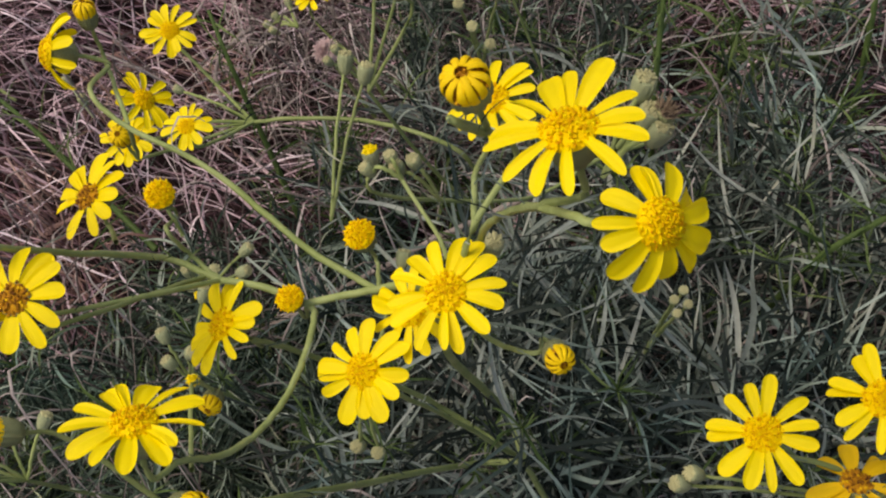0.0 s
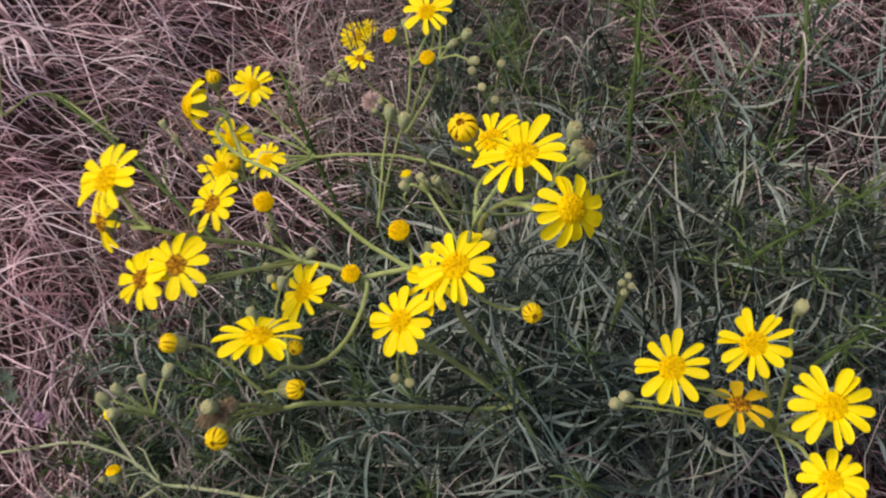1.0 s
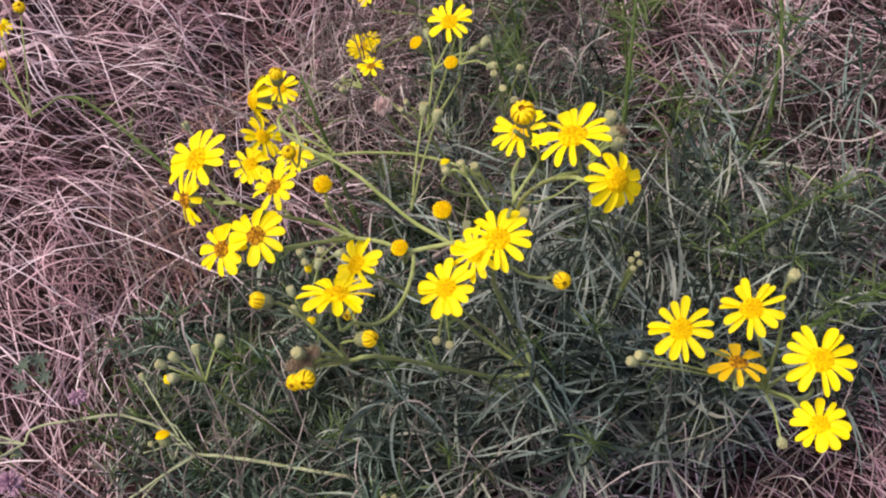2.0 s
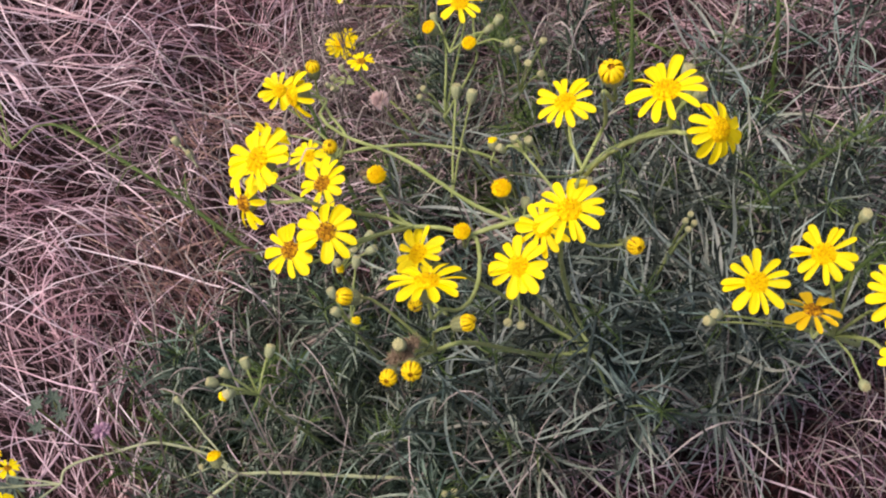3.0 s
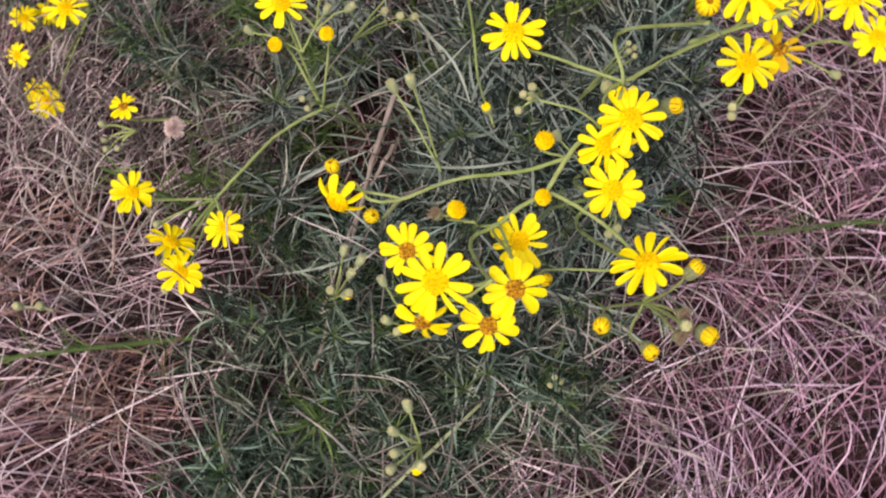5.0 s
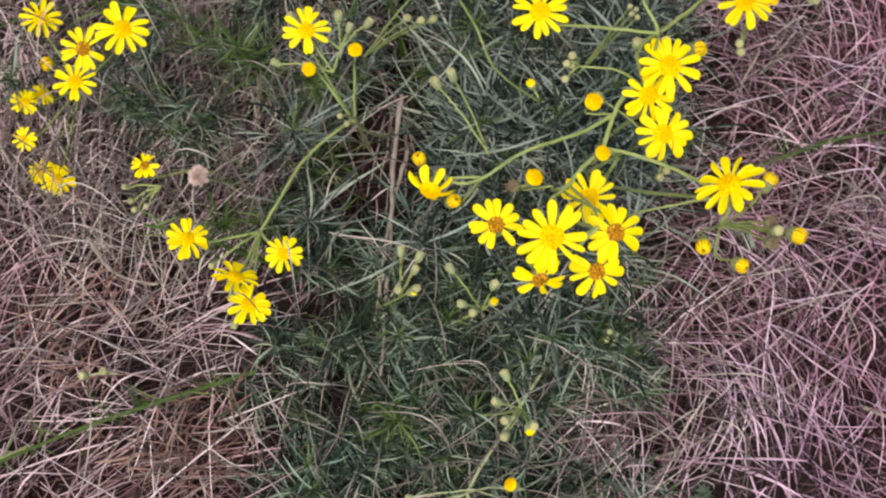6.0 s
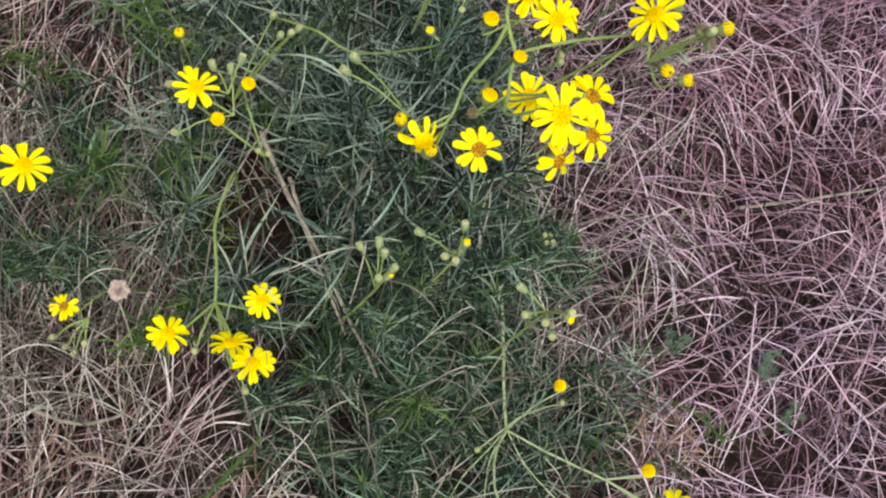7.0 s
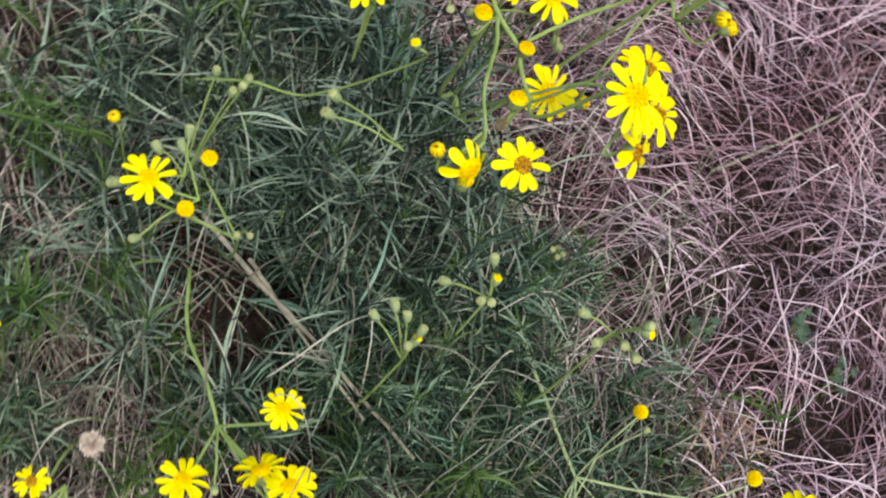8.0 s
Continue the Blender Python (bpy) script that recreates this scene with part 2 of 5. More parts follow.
side = np.sinh(np.linspace(-7.2, 7.2, 121)) * 0.16
gx, gy = np.meshgrid(side, side, indexing="ij")
near = np.exp(-(gx**2 + gy**2) / 4)
gz = ground_height(gx, gy) * near - 0.012 * (1 - near)
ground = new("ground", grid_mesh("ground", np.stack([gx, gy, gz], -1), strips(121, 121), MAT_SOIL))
tagged(ground, "dark soil under a mat of dry grass", "ground", kind="structure")


# ---- dry grass ----
# the leafy clumps that push the dry grass aside: x, y
LEAFY = [(0.05, 0.05), (0.0, 0.02), (-0.03, 0.07), (0.11, 0.07), (0.17, 0.11), (0.23, 0.15), (0.06, 0.13), (0.13, 0.18), (0.08, 0.24), (0.0, 0.14), (-0.08, 0.05), (-0.11, 0.02), (-0.14, 0.04), (-0.1, 0.1), (0.2, 0.22), (-0.17, 0.09), (-0.18, 0.04), (-0.17, -0.01), (-0.17, -0.06), (-0.12, 0.06), (-0.06, 0.05), (-0.06, 0.0), (-0.12, -0.03), (0.07, 0.09)]


def leafiness(x, y):
    return sum(np.exp(-((x - cx) ** 2 + (y - cy) ** 2) / 0.0016) for cx, cy in LEAFY)


def tussocks(x, y):
    """Low humps and hollows that the matted grass lies over."""
    return 0.0045 * (np.sin(61 * x + 23 * y + 1.0) + np.sin(-34 * x + 57 * y + 2.2) + np.sin(88 * x - 41 * y) * 0.7 + np.sin(19 * x + 97 * y + 0.7) * 0.7)


def straw_layer(name, count, centre, spread, lengths, widths, heights, lie, scatter, material, label, seed, seg=9, rise=0.02, disc=False, curl=0.45, thin=0.0, wisps=0):
    """Long dead blades lying over one another. lie: the direction they are combed in, as a function of place."""
    rng = np.random.default_rng(seed)
    if disc:
        a, r = rng.uniform(0, 2 * np.pi, count), spread[0] + (spread[1] - spread[0]) * np.sqrt(rng.uniform(0, 1, count))
        if spread[0]:  # thins out with distance
            r = spread[0] + np.abs(rng.normal(0, 0.42, count)) * spread[1]
        x, y = centre[0] + r * np.cos(a), centre[1] + r * np.sin(a)
    else:
        x, y = centre[0] + rng.uniform(-1, 1, count) * spread[0], centre[1] + rng.uniform(-1, 1, count) * spread[1]
    wisp = np.zeros(count, int)
    if wisps:
        wisp = rng.integers(0, wisps, count)
        x, y = x[wisp] + rng.normal(0, 0.016, count), y[wisp] + rng.normal(0, 0.016, count)
    if heights[1] > 0.02:  # few straws over the dark hollows between plants; the last two imitate shade
        hollows = ((0.0, 0.115, 0.0026, 0.75), (-0.10, 0.145, 0.0032, 0.5), (-0.05, -0.17, 0.0030, 0.4), (-0.205, 0.185, 0.0022, 0.4))
        bare = sum(depth * np.exp(-((x - hx) ** 2 + (y - hy) ** 2) / wide) for hx, hy, wide, depth in hollows)
        kept = rng.random(count) > bare
        x, y, wisp, count = x[kept], y[kept], wisp[kept], int(kept.sum())
    if thin:
        kept = rng.random(count) > thin * np.minimum(1, leafiness(x, y))
        x, y, wisp, count = x[kept], y[kept], wisp[kept], int(kept.sum())
    length = rng.uniform(*lengths, count) * rng.uniform(0.6, 1, count)
    loose = 1 + 0.7 / (1 + np.exp((y + 0.02) / 0.03))  # less orderly in front of the plants
    yaw = lie(x, y) + rng.normal(0, scatter, count) * loose
    bend, wave = rng.normal(0, curl, count), rng.normal(0, curl * 0.35, count)
    if wisps:
        yaw = (lie(x, y) + rng.normal(0, scatter, wisps)[wisp] * loose) + rng.normal(0, 0.30, count)
        bend = rng.normal(0, curl, wisps)[wisp] + rng.normal(0, 0.12, count)
    yaw = yaw + np.where(rng.random(count) < 0.5, np.pi, 0)
    s = np.linspace(0, 1, seg)
    heading = yaw[:, None] + bend[:, None] * (s - 0.5) + wave[:, None] * np.sin(2 * np.pi * s + rng.uniform(0, 6, count)[:, None])
    heading += (rng.normal(0, 0.28, count) * (rng.random(count) < 0.4))[:, None] * (s > rng.uniform(0.2, 0.8, count)[:, None])  # a kink in some
    step = length[:, None] / (seg - 1)
    px = np.cumsum(np.cos(heading) * step, 1)
    py = np.cumsum(np.sin(heading) * step, 1)
    px += (x - px.mean(1))[:, None]
    py += (y - py.mean(1))[:, None]
    base = rng.beta(1.5, 1.5, count) * (heights[1] - heights[0]) + heights[0]
    slope, arch = rng.normal(0, rise, count), np.abs(rng.normal(0, rise * 0.6, count))
    pz = ground_height(px, py) + 0.012 + base[:, None] + slope[:, None] * (s - 0.5) + arch[:, None] * np.sin(np.pi * s)
    pz += tussocks(px, py) * min(1.0, heights[1] / 0.02)
    pz = np.maximum(pz, ground_height(px, py) + 0.002)
    width = rng.uniform(*widths, count)[:, None] * (1 - 0.75 * s**3) * (0.55 + 0.45 * np.minimum(1, s * 6))
    sx, sy = -np.sin(heading) * width / 2, np.cos(heading) * width / 2
    tilt = rng.normal(0, 0.5, count)[:, None] * width / 2
    mid = np.stack([px, py, pz + width * 0.45], -1)
    verts = np.stack([np.stack([px - sx, py - sy, pz - tilt], -1), mid, np.stack([px + sx, py + sy, pz + tilt], -1)], 2)
    ob = new(name, grid_mesh(name, verts, many(strips(seg, 3), count, seg * 3), material))
    return tagged(ob, label, "dry grass", kind="stuff")


def combed(x, y):
    """Lies along x behind the plants and turns across them in front."""
    return -0.1 - 1.9 / (1 + np.exp((y - 0.01) / 0.05)) + 0.35 * np.sin(11 * x + 5 * y + 0.5) + 0.3 * np.cos(13 * y - 9 * x)


PLACE = (-0.02, 0.0)
straw_layer("dry_grass", 17000, PLACE, (0.0, 0.62), (0.04, 0.14), (0.0004, 0.0011), (0.0, 0.012), combed, 0.8, MAT_GAP_SHADE_STRAW, "old dead grass matted on the soil, dark mauve-brown for gap shade", 1, disc=True, seg=6, curl=0.3)
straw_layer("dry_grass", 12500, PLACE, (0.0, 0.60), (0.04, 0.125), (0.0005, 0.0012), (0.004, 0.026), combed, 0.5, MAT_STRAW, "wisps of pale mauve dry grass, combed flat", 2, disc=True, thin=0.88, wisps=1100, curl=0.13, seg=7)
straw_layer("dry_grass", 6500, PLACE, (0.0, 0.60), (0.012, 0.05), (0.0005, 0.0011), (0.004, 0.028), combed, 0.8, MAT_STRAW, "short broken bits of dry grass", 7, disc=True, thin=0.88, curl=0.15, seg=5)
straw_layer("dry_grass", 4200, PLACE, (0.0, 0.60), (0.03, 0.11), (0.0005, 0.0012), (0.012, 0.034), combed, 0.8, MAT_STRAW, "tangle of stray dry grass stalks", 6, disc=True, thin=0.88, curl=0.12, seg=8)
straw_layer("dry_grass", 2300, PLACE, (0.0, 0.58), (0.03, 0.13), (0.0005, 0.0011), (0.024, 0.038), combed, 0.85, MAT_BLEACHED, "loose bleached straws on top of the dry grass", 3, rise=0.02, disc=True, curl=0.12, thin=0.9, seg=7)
straw_layer("dry_grass", 2000, (0.05, 0.11), (0.0, 0.28), (0.02, 0.08), (0.0004, 0.0010), (0.012, 0.11), combed, 1.4, MAT_GREY_STRAW, "grey dry stalks standing among the leaves", 5, rise=0.05, disc=True, curl=0.25)
straw_layer("dry_grass", 140, (-0.05, -0.025), (0.0, 0.10), (0.025, 0.09), (0.0005, 0.0010), (0.02, 0.085), combed, 1.4, MAT_GREY_STRAW, "thin grey straws caught in the low leaves", 8, rise=0.04, disc=True, curl=0.3)
straw_layer("dry_grass", 750, (-0.01, 0.262), (0.0, 0.105), (0.02, 0.08), (0.0005, 0.0010), (0.015, 0.05), combed, 1.2, MAT_GREY_STRAW, "grey straws between the low shoots", 9, rise=0.03, disc=True, curl=0.25)
straw_layer("dry_grass", 16000, (0.0, 0.0), (0.45, 2.6), (0.12, 0.36), (0.0012, 0.003), (0.0, 0.03), combed, 0.8, MAT_STRAW, "dead grass spreading round the plants", 4, seg=6, disc=True)


# ---- ragwort: heads, buds, stems, leaves ----
def petal_mesh(variant):
    rng = np.random.default_rng(100 + variant)
    s = np.array([0, 0.14, 0.3, 0.46, 0.62, 0.72, 0.8, 0.87, 0.93, 0.97, 0.99, 1.0])[:, None]
    rows, cols = len(s), 7
    c = np.linspace(-1, 1, cols)[None]
    tip = 0.70 + 0.06 * rng.random()
    half = 0.120 * (0.5 + 0.5 * np.clip(s / 0.5, 0, 1) ** 0.8) * np.sqrt(np.clip(1 - np.clip((s - tip) / (1 - tip), 0, 1) ** 2, 0.0, 1)) * (1 + 0.12 * rng.normal())
    x = s * 0.71 * (1 + 0.07 * rng.normal()) + 0 * c
    y = half * c + 0.05 * rng.normal() * s**2
    z = 0.035 * np.sin(np.pi * s * 0.9) - 0.10 * rng.random() * s**2 + 0.045 * c**2 * (1 - s * 0.6) * (half / 0.12) + 0.014 * np.cos(2 * np.pi * c) * (half / 0.12)
    return grid_mesh("petal", np.stack([x, y, z + 0 * x], -1), strips(rows, cols), MAT_PETAL)


def floret_disc(radius, high, count, size, material, seed, reach=1.0):
    """A dome of small florets, set in a spiral."""
    rng = np.random.default_rng(seed)
    pieces = [revolve([(radius, -0.04), (radius * 0.96, high * 0.12), (radius * 0.75, high * 0.45), (radius * 0.4, high * 0.70), (0.001, high * 0.78)], 20)]
    bead = revolve([(0.55, -0.5), (1.0, 0.25), (0.75, 0.85), (0.3, 0.75), (0.02, 0.7)], 6)
    for k in range(count):
        r = math.sqrt((k + 0.5) / count)
        a = k * 2.39996 + rng.normal(0, 0.16)
        r = min(1.0, r * rng.uniform(0.93, 1.07))
        tall = reach * size * rng.uniform(0.9, 2.4) * (1.0 if r > 0.4 else 0.65)
        z = high * (1 - r**2.2) * 0.95
        m = np.array(facing((radius * r * math.cos(a), radius * r * math.sin(a), z), (math.cos(a) * r * 0.9 + rng.normal(0, 0.25) * (reach > 1), math.sin(a) * r * 0.9 + rng.normal(0, 0.25) * (reach > 1), 1)))
        v = bead[0] * (size * rng.uniform(0.75, 1.1), size * rng.uniform(0.75, 1.1), tall)
        pieces.append((v @ m[:3, :3].T + m[:3, 3], bead[1]))
    return grid_mesh("disc", *joined(pieces), material)


PETALS = [petal_mesh(k) for k in range(7)]
OLD_PETALS = [me.copy() for me in PETALS]
for me in OLD_PETALS:
    me.materials[0] = MAT_OLD_PETAL
DISC = {
    "fresh": floret_disc(0.365, 0.16, 180, 0.0255, MAT_DISC, 1),
    "full": floret_disc(0.40, 0.25, 230, 0.0245, MAT_DISC, 2),
    "aged": floret_disc(0.32, 0.13, 70, 0.038, MAT_OLD_DISC, 3),
}
CUP = grid_mesh("flower_head", *revolve([(0.07, -0.62), (0.20, -0.55), (0.30, -0.38), (0.33, -0.18), (0.34, 0.0), (0.28, 0.03), (0.01, 0.02)], 26, 0.05, 13), MAT_CUP)
BUD_CUP = grid_mesh("flower_bud", *revolve([(0.09, -0.86), (0.25, -0.80), (0.37, -0.62), (0.42, -0.36), (0.43, -0.12), (0.40, 0.0), (0.02, -0.02)], 39, 0.09, 13), MAT_CUP)
BELL_CUP = grid_mesh("flower_bud", *revolve([(0.09, -1.12), (0.22, -1.05), (0.34, -0.85), (0.41, -0.55), (0.44, -0.28), (0.43, -0.08), (0.38, 0.02), (0.02, 0.0)], 26, 0.07, 13), MAT_BELL)
BUD_TIP = {
    "button": floret_disc(0.5, 0.36, 150, 0.038, MAT_DISC, 5),
    "opening": floret_disc(0.42, 0.38, 70, 0.05, MAT_OLD_DISC, 6),
    "tipped": floret_disc(0.38, 0.22, 26, 0.08, MAT_PETAL, 7),
    "green": floret_disc(0.36, 0.14, 26, 0.07, MAT_BUD_TIP, 8),
    "spent": floret_disc(0.36, 0.10, 46, 0.034, MAT_SPENT, 9, 7.0),
}


def folded_ray():
    """A young petal still folded in over the top of the bud."""
    line = smooth_line([(0.445, 0, -0.16), (0.485, 0, 0.06), (0.45, 0, 0.28), (0.32, 0, 0.42), (0.14, 0, 0.49)], 3)
    c = np.linspace(-1, 1, 5)
    half = 0.112 * np.linspace(1.0, 0.5, len(line))[:, None]
    x = line[:, 0:1] - 0.03 * c**2
    return grid_mesh("ray", np.stack([x, half * c, line[:, 2:3] - 0.02 * c**2], -1), strips(len(line), 5), MAT_YOUNG_RAY)


ROLLED = [folded_ray()]
picker = random.Random(11)


def flower_head(plant, place, normal, across, petals, kind, droop):
    """An open head: green cup, disc of florets and a ring of petals. across: its full width."""
    r = across * 0.485
    size = Matrix.Diagonal((r, r, r, 1))
    head = child("flower_head", CUP, plant, facing(place, normal, picker.uniform(0, 6)) @ size)
    child("disc", DISC[kind], head, None, "browning florets" if kind == "aged" else "")
    shapes = OLD_PETALS if kind == "aged" and droop < 0.12 and petals < 11 else PETALS
    gap = picker.randrange(petals) if kind == "aged" else -1
    for k in range(petals):
        if k == gap:
            continue
        a = 2 * math.pi * (k + picker.uniform(-0.36, 0.36)) / petals
        lift = picker.gauss(-0.02, 0.075) - droop - (0.3 if kind == "full" else 0.0) * picker.random()
        m = Matrix.Rotation(a, 4, "Z") @ Matrix.Translation((0.30, 0, 0.014 * (k % 3))) @ Matrix.Rotation(-lift, 4, "Y") @ Matrix.Rotation(picker.gauss(0, 0.16), 4, "X")
        child("petal", picker.choice(shapes), head, m @ Matrix.Diagonal((picker.uniform(0.92, 1.06), picker.uniform(0.9, 1.2) * (1.22 if across < 0.0235 else 1.0), 1, 1)))
    return head


def flower_bud(plant, place, normal, across, kind):
    """A closed or half-open head: ribbed green cup with its florets at the top."""
    if across < 0.0046:
        across *= 1.1
    bud = child("flower_bud", BELL_CUP if kind in ("green", "tipped") else BUD_CUP, plant, facing(place, normal, picker.uniform(0, 6)) @ Matrix.Diagonal((across, across, across * picker.uniform(0.85, 1.1), 1)))
    child("tip", BUD_TIP[kind], bud)
    if kind == "opening":
        for k in range(12):
            child("ray", ROLLED[0], bud, Matrix.Rotation(2 * math.pi * (k + picker.uniform(-0.14, 0.14)) / 12, 4, "Z") @ Matrix.Diagonal((1, 1, picker.uniform(0.8, 1.1), 1)))
    return bud


def stem(plant, r0, r1, points):
    line = smooth_line(points)
    rng = np.random.default_rng(len(points) * 7 + int(abs(points[0][0]) * 1e4))
    line[1:-1] += rng.normal(0, 0.00010, (len(line) - 2, 3))
    pale = plant is ragwort_sprawling
    radii = (0.54 if pale else 0.75 if plant is ragwort_small else 0.6) * np.linspace(r0, r1, len(line)) * rng.uniform(0.96, 1.04, len(line))
    ob = child("stem", grid_mesh("stem", *tube(line, radii, 8), MAT_PALE_STEM if pale else MAT_STEM), plant)
    run = np.r_[0, np.cumsum(np.linalg.norm(np.diff(line, axis=0), axis=1))]
    if run[-1] > 0.03:
        for d in np.arange(0.008, run[-1] - 0.006, 0.011):
            at = [float(np.interp(d + rng.uniform(-0.003, 0.003), run, line[:, n])) for n in range(3)]
            m = Matrix.Translation(at) @ Matrix.Rotation(rng.uniform(0, 6.3), 4, "Z") @ Matrix.Rotation(-rng.uniform(0.0, 1.1), 4, "Y")
            child("leaf", STEM_LEAF[rng.integers(len(STEM_LEAF))], ob, m @ Matrix.Scale(rng.uniform(0.16, 0.42), 4))
    return ob


def leaf_shape(length, width, curl, bend, twist, seed):
    """A narrow strap of a leaf along x, folded along its midrib, drooping by curl and swerving by bend."""
    rng = np.random.default_rng(seed)
    rows = 10
    s = np.linspace(0, 1, rows)
    pitch = -0.10 + curl * s**1.3 + 0.16 * np.sin(rng.uniform(4, 8) * s + rng.uniform(0, 6))
    turn = bend * s**1.5 + 0.14 * np.sin(rng.uniform(3, 7) * s + rng.uniform(0, 6))
    step = length / (rows - 1)
    x = np.cumsum(np.r_[0, (np.cos(pitch) * np.cos(turn))[1:]]) * step
    y = np.cumsum(np.r_[0, (np.cos(pitch) * np.sin(turn))[1:]]) * step
    z = np.cumsum(np.r_[0, -np.sin(pitch)[1:]]) * step
    half = width / 2 * np.clip(0.45 + 1.6 * s, 0, 1) * np.clip(2.6 * (1 - s), 0.04, 1) ** 0.7
    roll = twist * s + rng.normal(0, 0.25)
    sx, sy = -np.sin(turn), np.cos(turn)
    fold = half * 0.38
    left = np.stack([x - sx * half * np.cos(roll), y - sy * half * np.cos(roll), z + fold - half * np.sin(roll)], -1)
    right = np.stack([x + sx * half * np.cos(roll), y + sy * half * np.cos(roll), z + fold + half * np.sin(roll)], -1)
    return np.stack([left, np.stack([x, y, z], -1), right], 1).reshape(-1, 3), strips(rows, 3)


def leaf_set(count, lengths, widths, seed):
    rng = np.random.default_rng(seed)
    return [leaf_shape(rng.uniform(*lengths), rng.uniform(*widths), rng.normal(0.75, 0.7), rng.normal(0, 0.8), rng.normal(0, 0.9), seed + k) for k in range(count)]


LONG = leaf_set(20, (0.036, 0.082), (0.0010, 0.0023), 10)
SHORT = leaf_set(14, (0.016, 0.040), (0.0009, 0.0018), 50)
TIP = leaf_set(8, (0.012, 0.026), (0.0007, 0.0012), 80)
LEAF_MESH = {id(s): grid_mesh("leaf", *s, MAT_LEAF) for s in LONG}
LEAF_MESH.update({id(s): grid_mesh("leaf", *s, MAT_GREEN_LEAF) for s in SHORT})
leaf_count = {}
STEM_LEAF = [LEAF_MESH[id(s)] for s in SHORT]


def leafy_shoot(plant, base, tip, leaves, shapes, material, seed, single=False):
    """An arching shoot with narrow leaves all round it, and often a tuft of young leaves at its end."""
    rng = np.random.default_rng(seed)
    base, tip = np.array(base, float), np.array(tip, float)
    mid = base * 0.5 + tip * 0.5 + np.r_[(base - tip)[:2] * 0.12 + rng.normal(0, 0.004, 2), 0.008]
    line = smooth_line([base, mid, tip], 6)
    pieces = [tube(line, np.linspace(0.0012, 0.0006, len(line)), 6)]
    mounts = []
    for k in range(leaves):
        s = rng.uniform(0.3, 1.0) ** 0.7
        at = np.array([np.interp(s, np.linspace(0, 1, len(line)), line[:, n]) for n in range(3)])
        yaw = k * 2.39996 + rng.normal(0, 0.5)
        raise_ = 0.05 + 0.85 * s**2 + rng.normal(0, 0.34)
        size = rng.uniform(0.55, 1.12) * (1.0 - 0.35 * s**4)
        m = Matrix.Translation(at) @ Matrix.Rotation(yaw, 4, "Z") @ Matrix.Rotation(-raise_, 4, "Y") @ Matrix.Diagonal((size, size * rng.choice([-1, 1]), size, 1))
        shape = shapes[rng.integers(len(shapes))]
        if single and leaf_count.get(plant.name, 0) < 290 and s > 0.5:
            leaf_count[plant.name] = leaf_count.get(plant.name, 0) + 1
            mounts.append((shape, m))
        else:
            n = np.array(m)
            pieces.append((shape[0] @ n[:3, :3].T + n[:3, 3], shape[1]))
    shoot = child("leafy_shoot", grid_mesh("leafy_shoot", *joined(pieces), material), plant)
    tagged(shoot, kind="stuff")
    for shape, m in mounts:
        child("leaf", LEAF_MESH[id(shape)], shoot, m)
    if rng.random() < 0.6:
        tuft = []
        for k in range(11):
            m = Matrix.Translation(tip) @ Matrix.Rotation(k * 2.39996, 4, "Z") @ Matrix.Rotation(-rng.uniform(0.3, 1.35), 4, "Y") @ Matrix.Scale(rng.uniform(0.45, 0.95), 4)
            n, shape = np.array(m), TIP[rng.integers(len(TIP))]
            tuft.append((shape[0] @ n[:3, :3].T + n[:3, 3], shape[1]))
        tagged(child("shoot_tip", grid_mesh("shoot_tip", *joined(tuft), MAT_FRESH), shoot, None, "fresh green tuft of young leaves"), kind="stuff")
    return shoot


def plant_root(name, label):
    ob = new(name)
    ob.empty_display_size = 0.02
    return tagged(ob, label, "wildflower", "ragwort plants")


ragwort_main = plant_root("ragwort_plant", "tall ragwort plant with many yellow daisy heads")
ragwort_right = plant_root("ragwort_plant", "ragwort plant with a tight group of yellow heads")
ragwort_slender = plant_root("ragwort_plant", "slender ragwort with one open yellow head and buttons")
ragwort_small = plant_root("ragwort_plant", "small ragwort with five pale yellow heads on one stem")
ragwort_bushy = plant_root("ragwort_plant", "bushy ragwort with crowded yellow heads over dry grass")
ragwort_sprawling = plant_root("ragwort_plant", "sprawling ragwort with thin pale stems and yellow heads")
ragwort_in_bud = plant_root("ragwort_plant", "leafy ragwort still in green bud")
ragwort_distant = plant_root("ragwort_plant", "low ragwort out on the dry grass")

# the main plant: heads
flower_head(ragwort_main, (0.0488, 0.0035, 0.3645), (-0.12, 0.27, 0.96), 0.0248, 13, 'fresh', 0.00)
flower_head(ragwort_main, (0.0608, -0.0125, 0.3640), (0.47, -0.41, 0.78), 0.0198, 13, 'full', 0.24)
flower_head(ragwort_main, (0.0295, 0.0694, 0.2638), (-0.20, 0.10, 0.97), 0.0250, 13, 'fresh', 0.00)
flower_head(ragwort_main, (0.0203, 0.0104, 0.2859), (-0.14, 0.06, 0.99), 0.0266, 14, 'fresh', 0.00)
flower_head(ragwort_main, (0.0109, 0.0124, 0.2723), (-0.47, -0.15, 0.87), 0.0235, 12, 'fresh', 0.00)
flower_head(ragwort_main, (-0.0007, -0.0002, 0.2689), (-0.30, -0.10, 0.95), 0.0234, 13, 'fresh', 0.00)
flower_head(ragwort_main, (-0.0369, 0.0167, 0.2591), (-0.48, 0.06, 0.88), 0.0230, 12, 'fresh', 0.00)
flower_head(ragwort_main, (-0.0317, -0.0243, 0.3204), (0.08, 0.57, 0.82), 0.0253, 13, 'fresh', 0.00)
flower_head(ragwort_main, (-0.0638, 0.0061, 0.3081), (-0.12, -0.15, 0.98), 0.0220, 12, 'aged', 0.10)
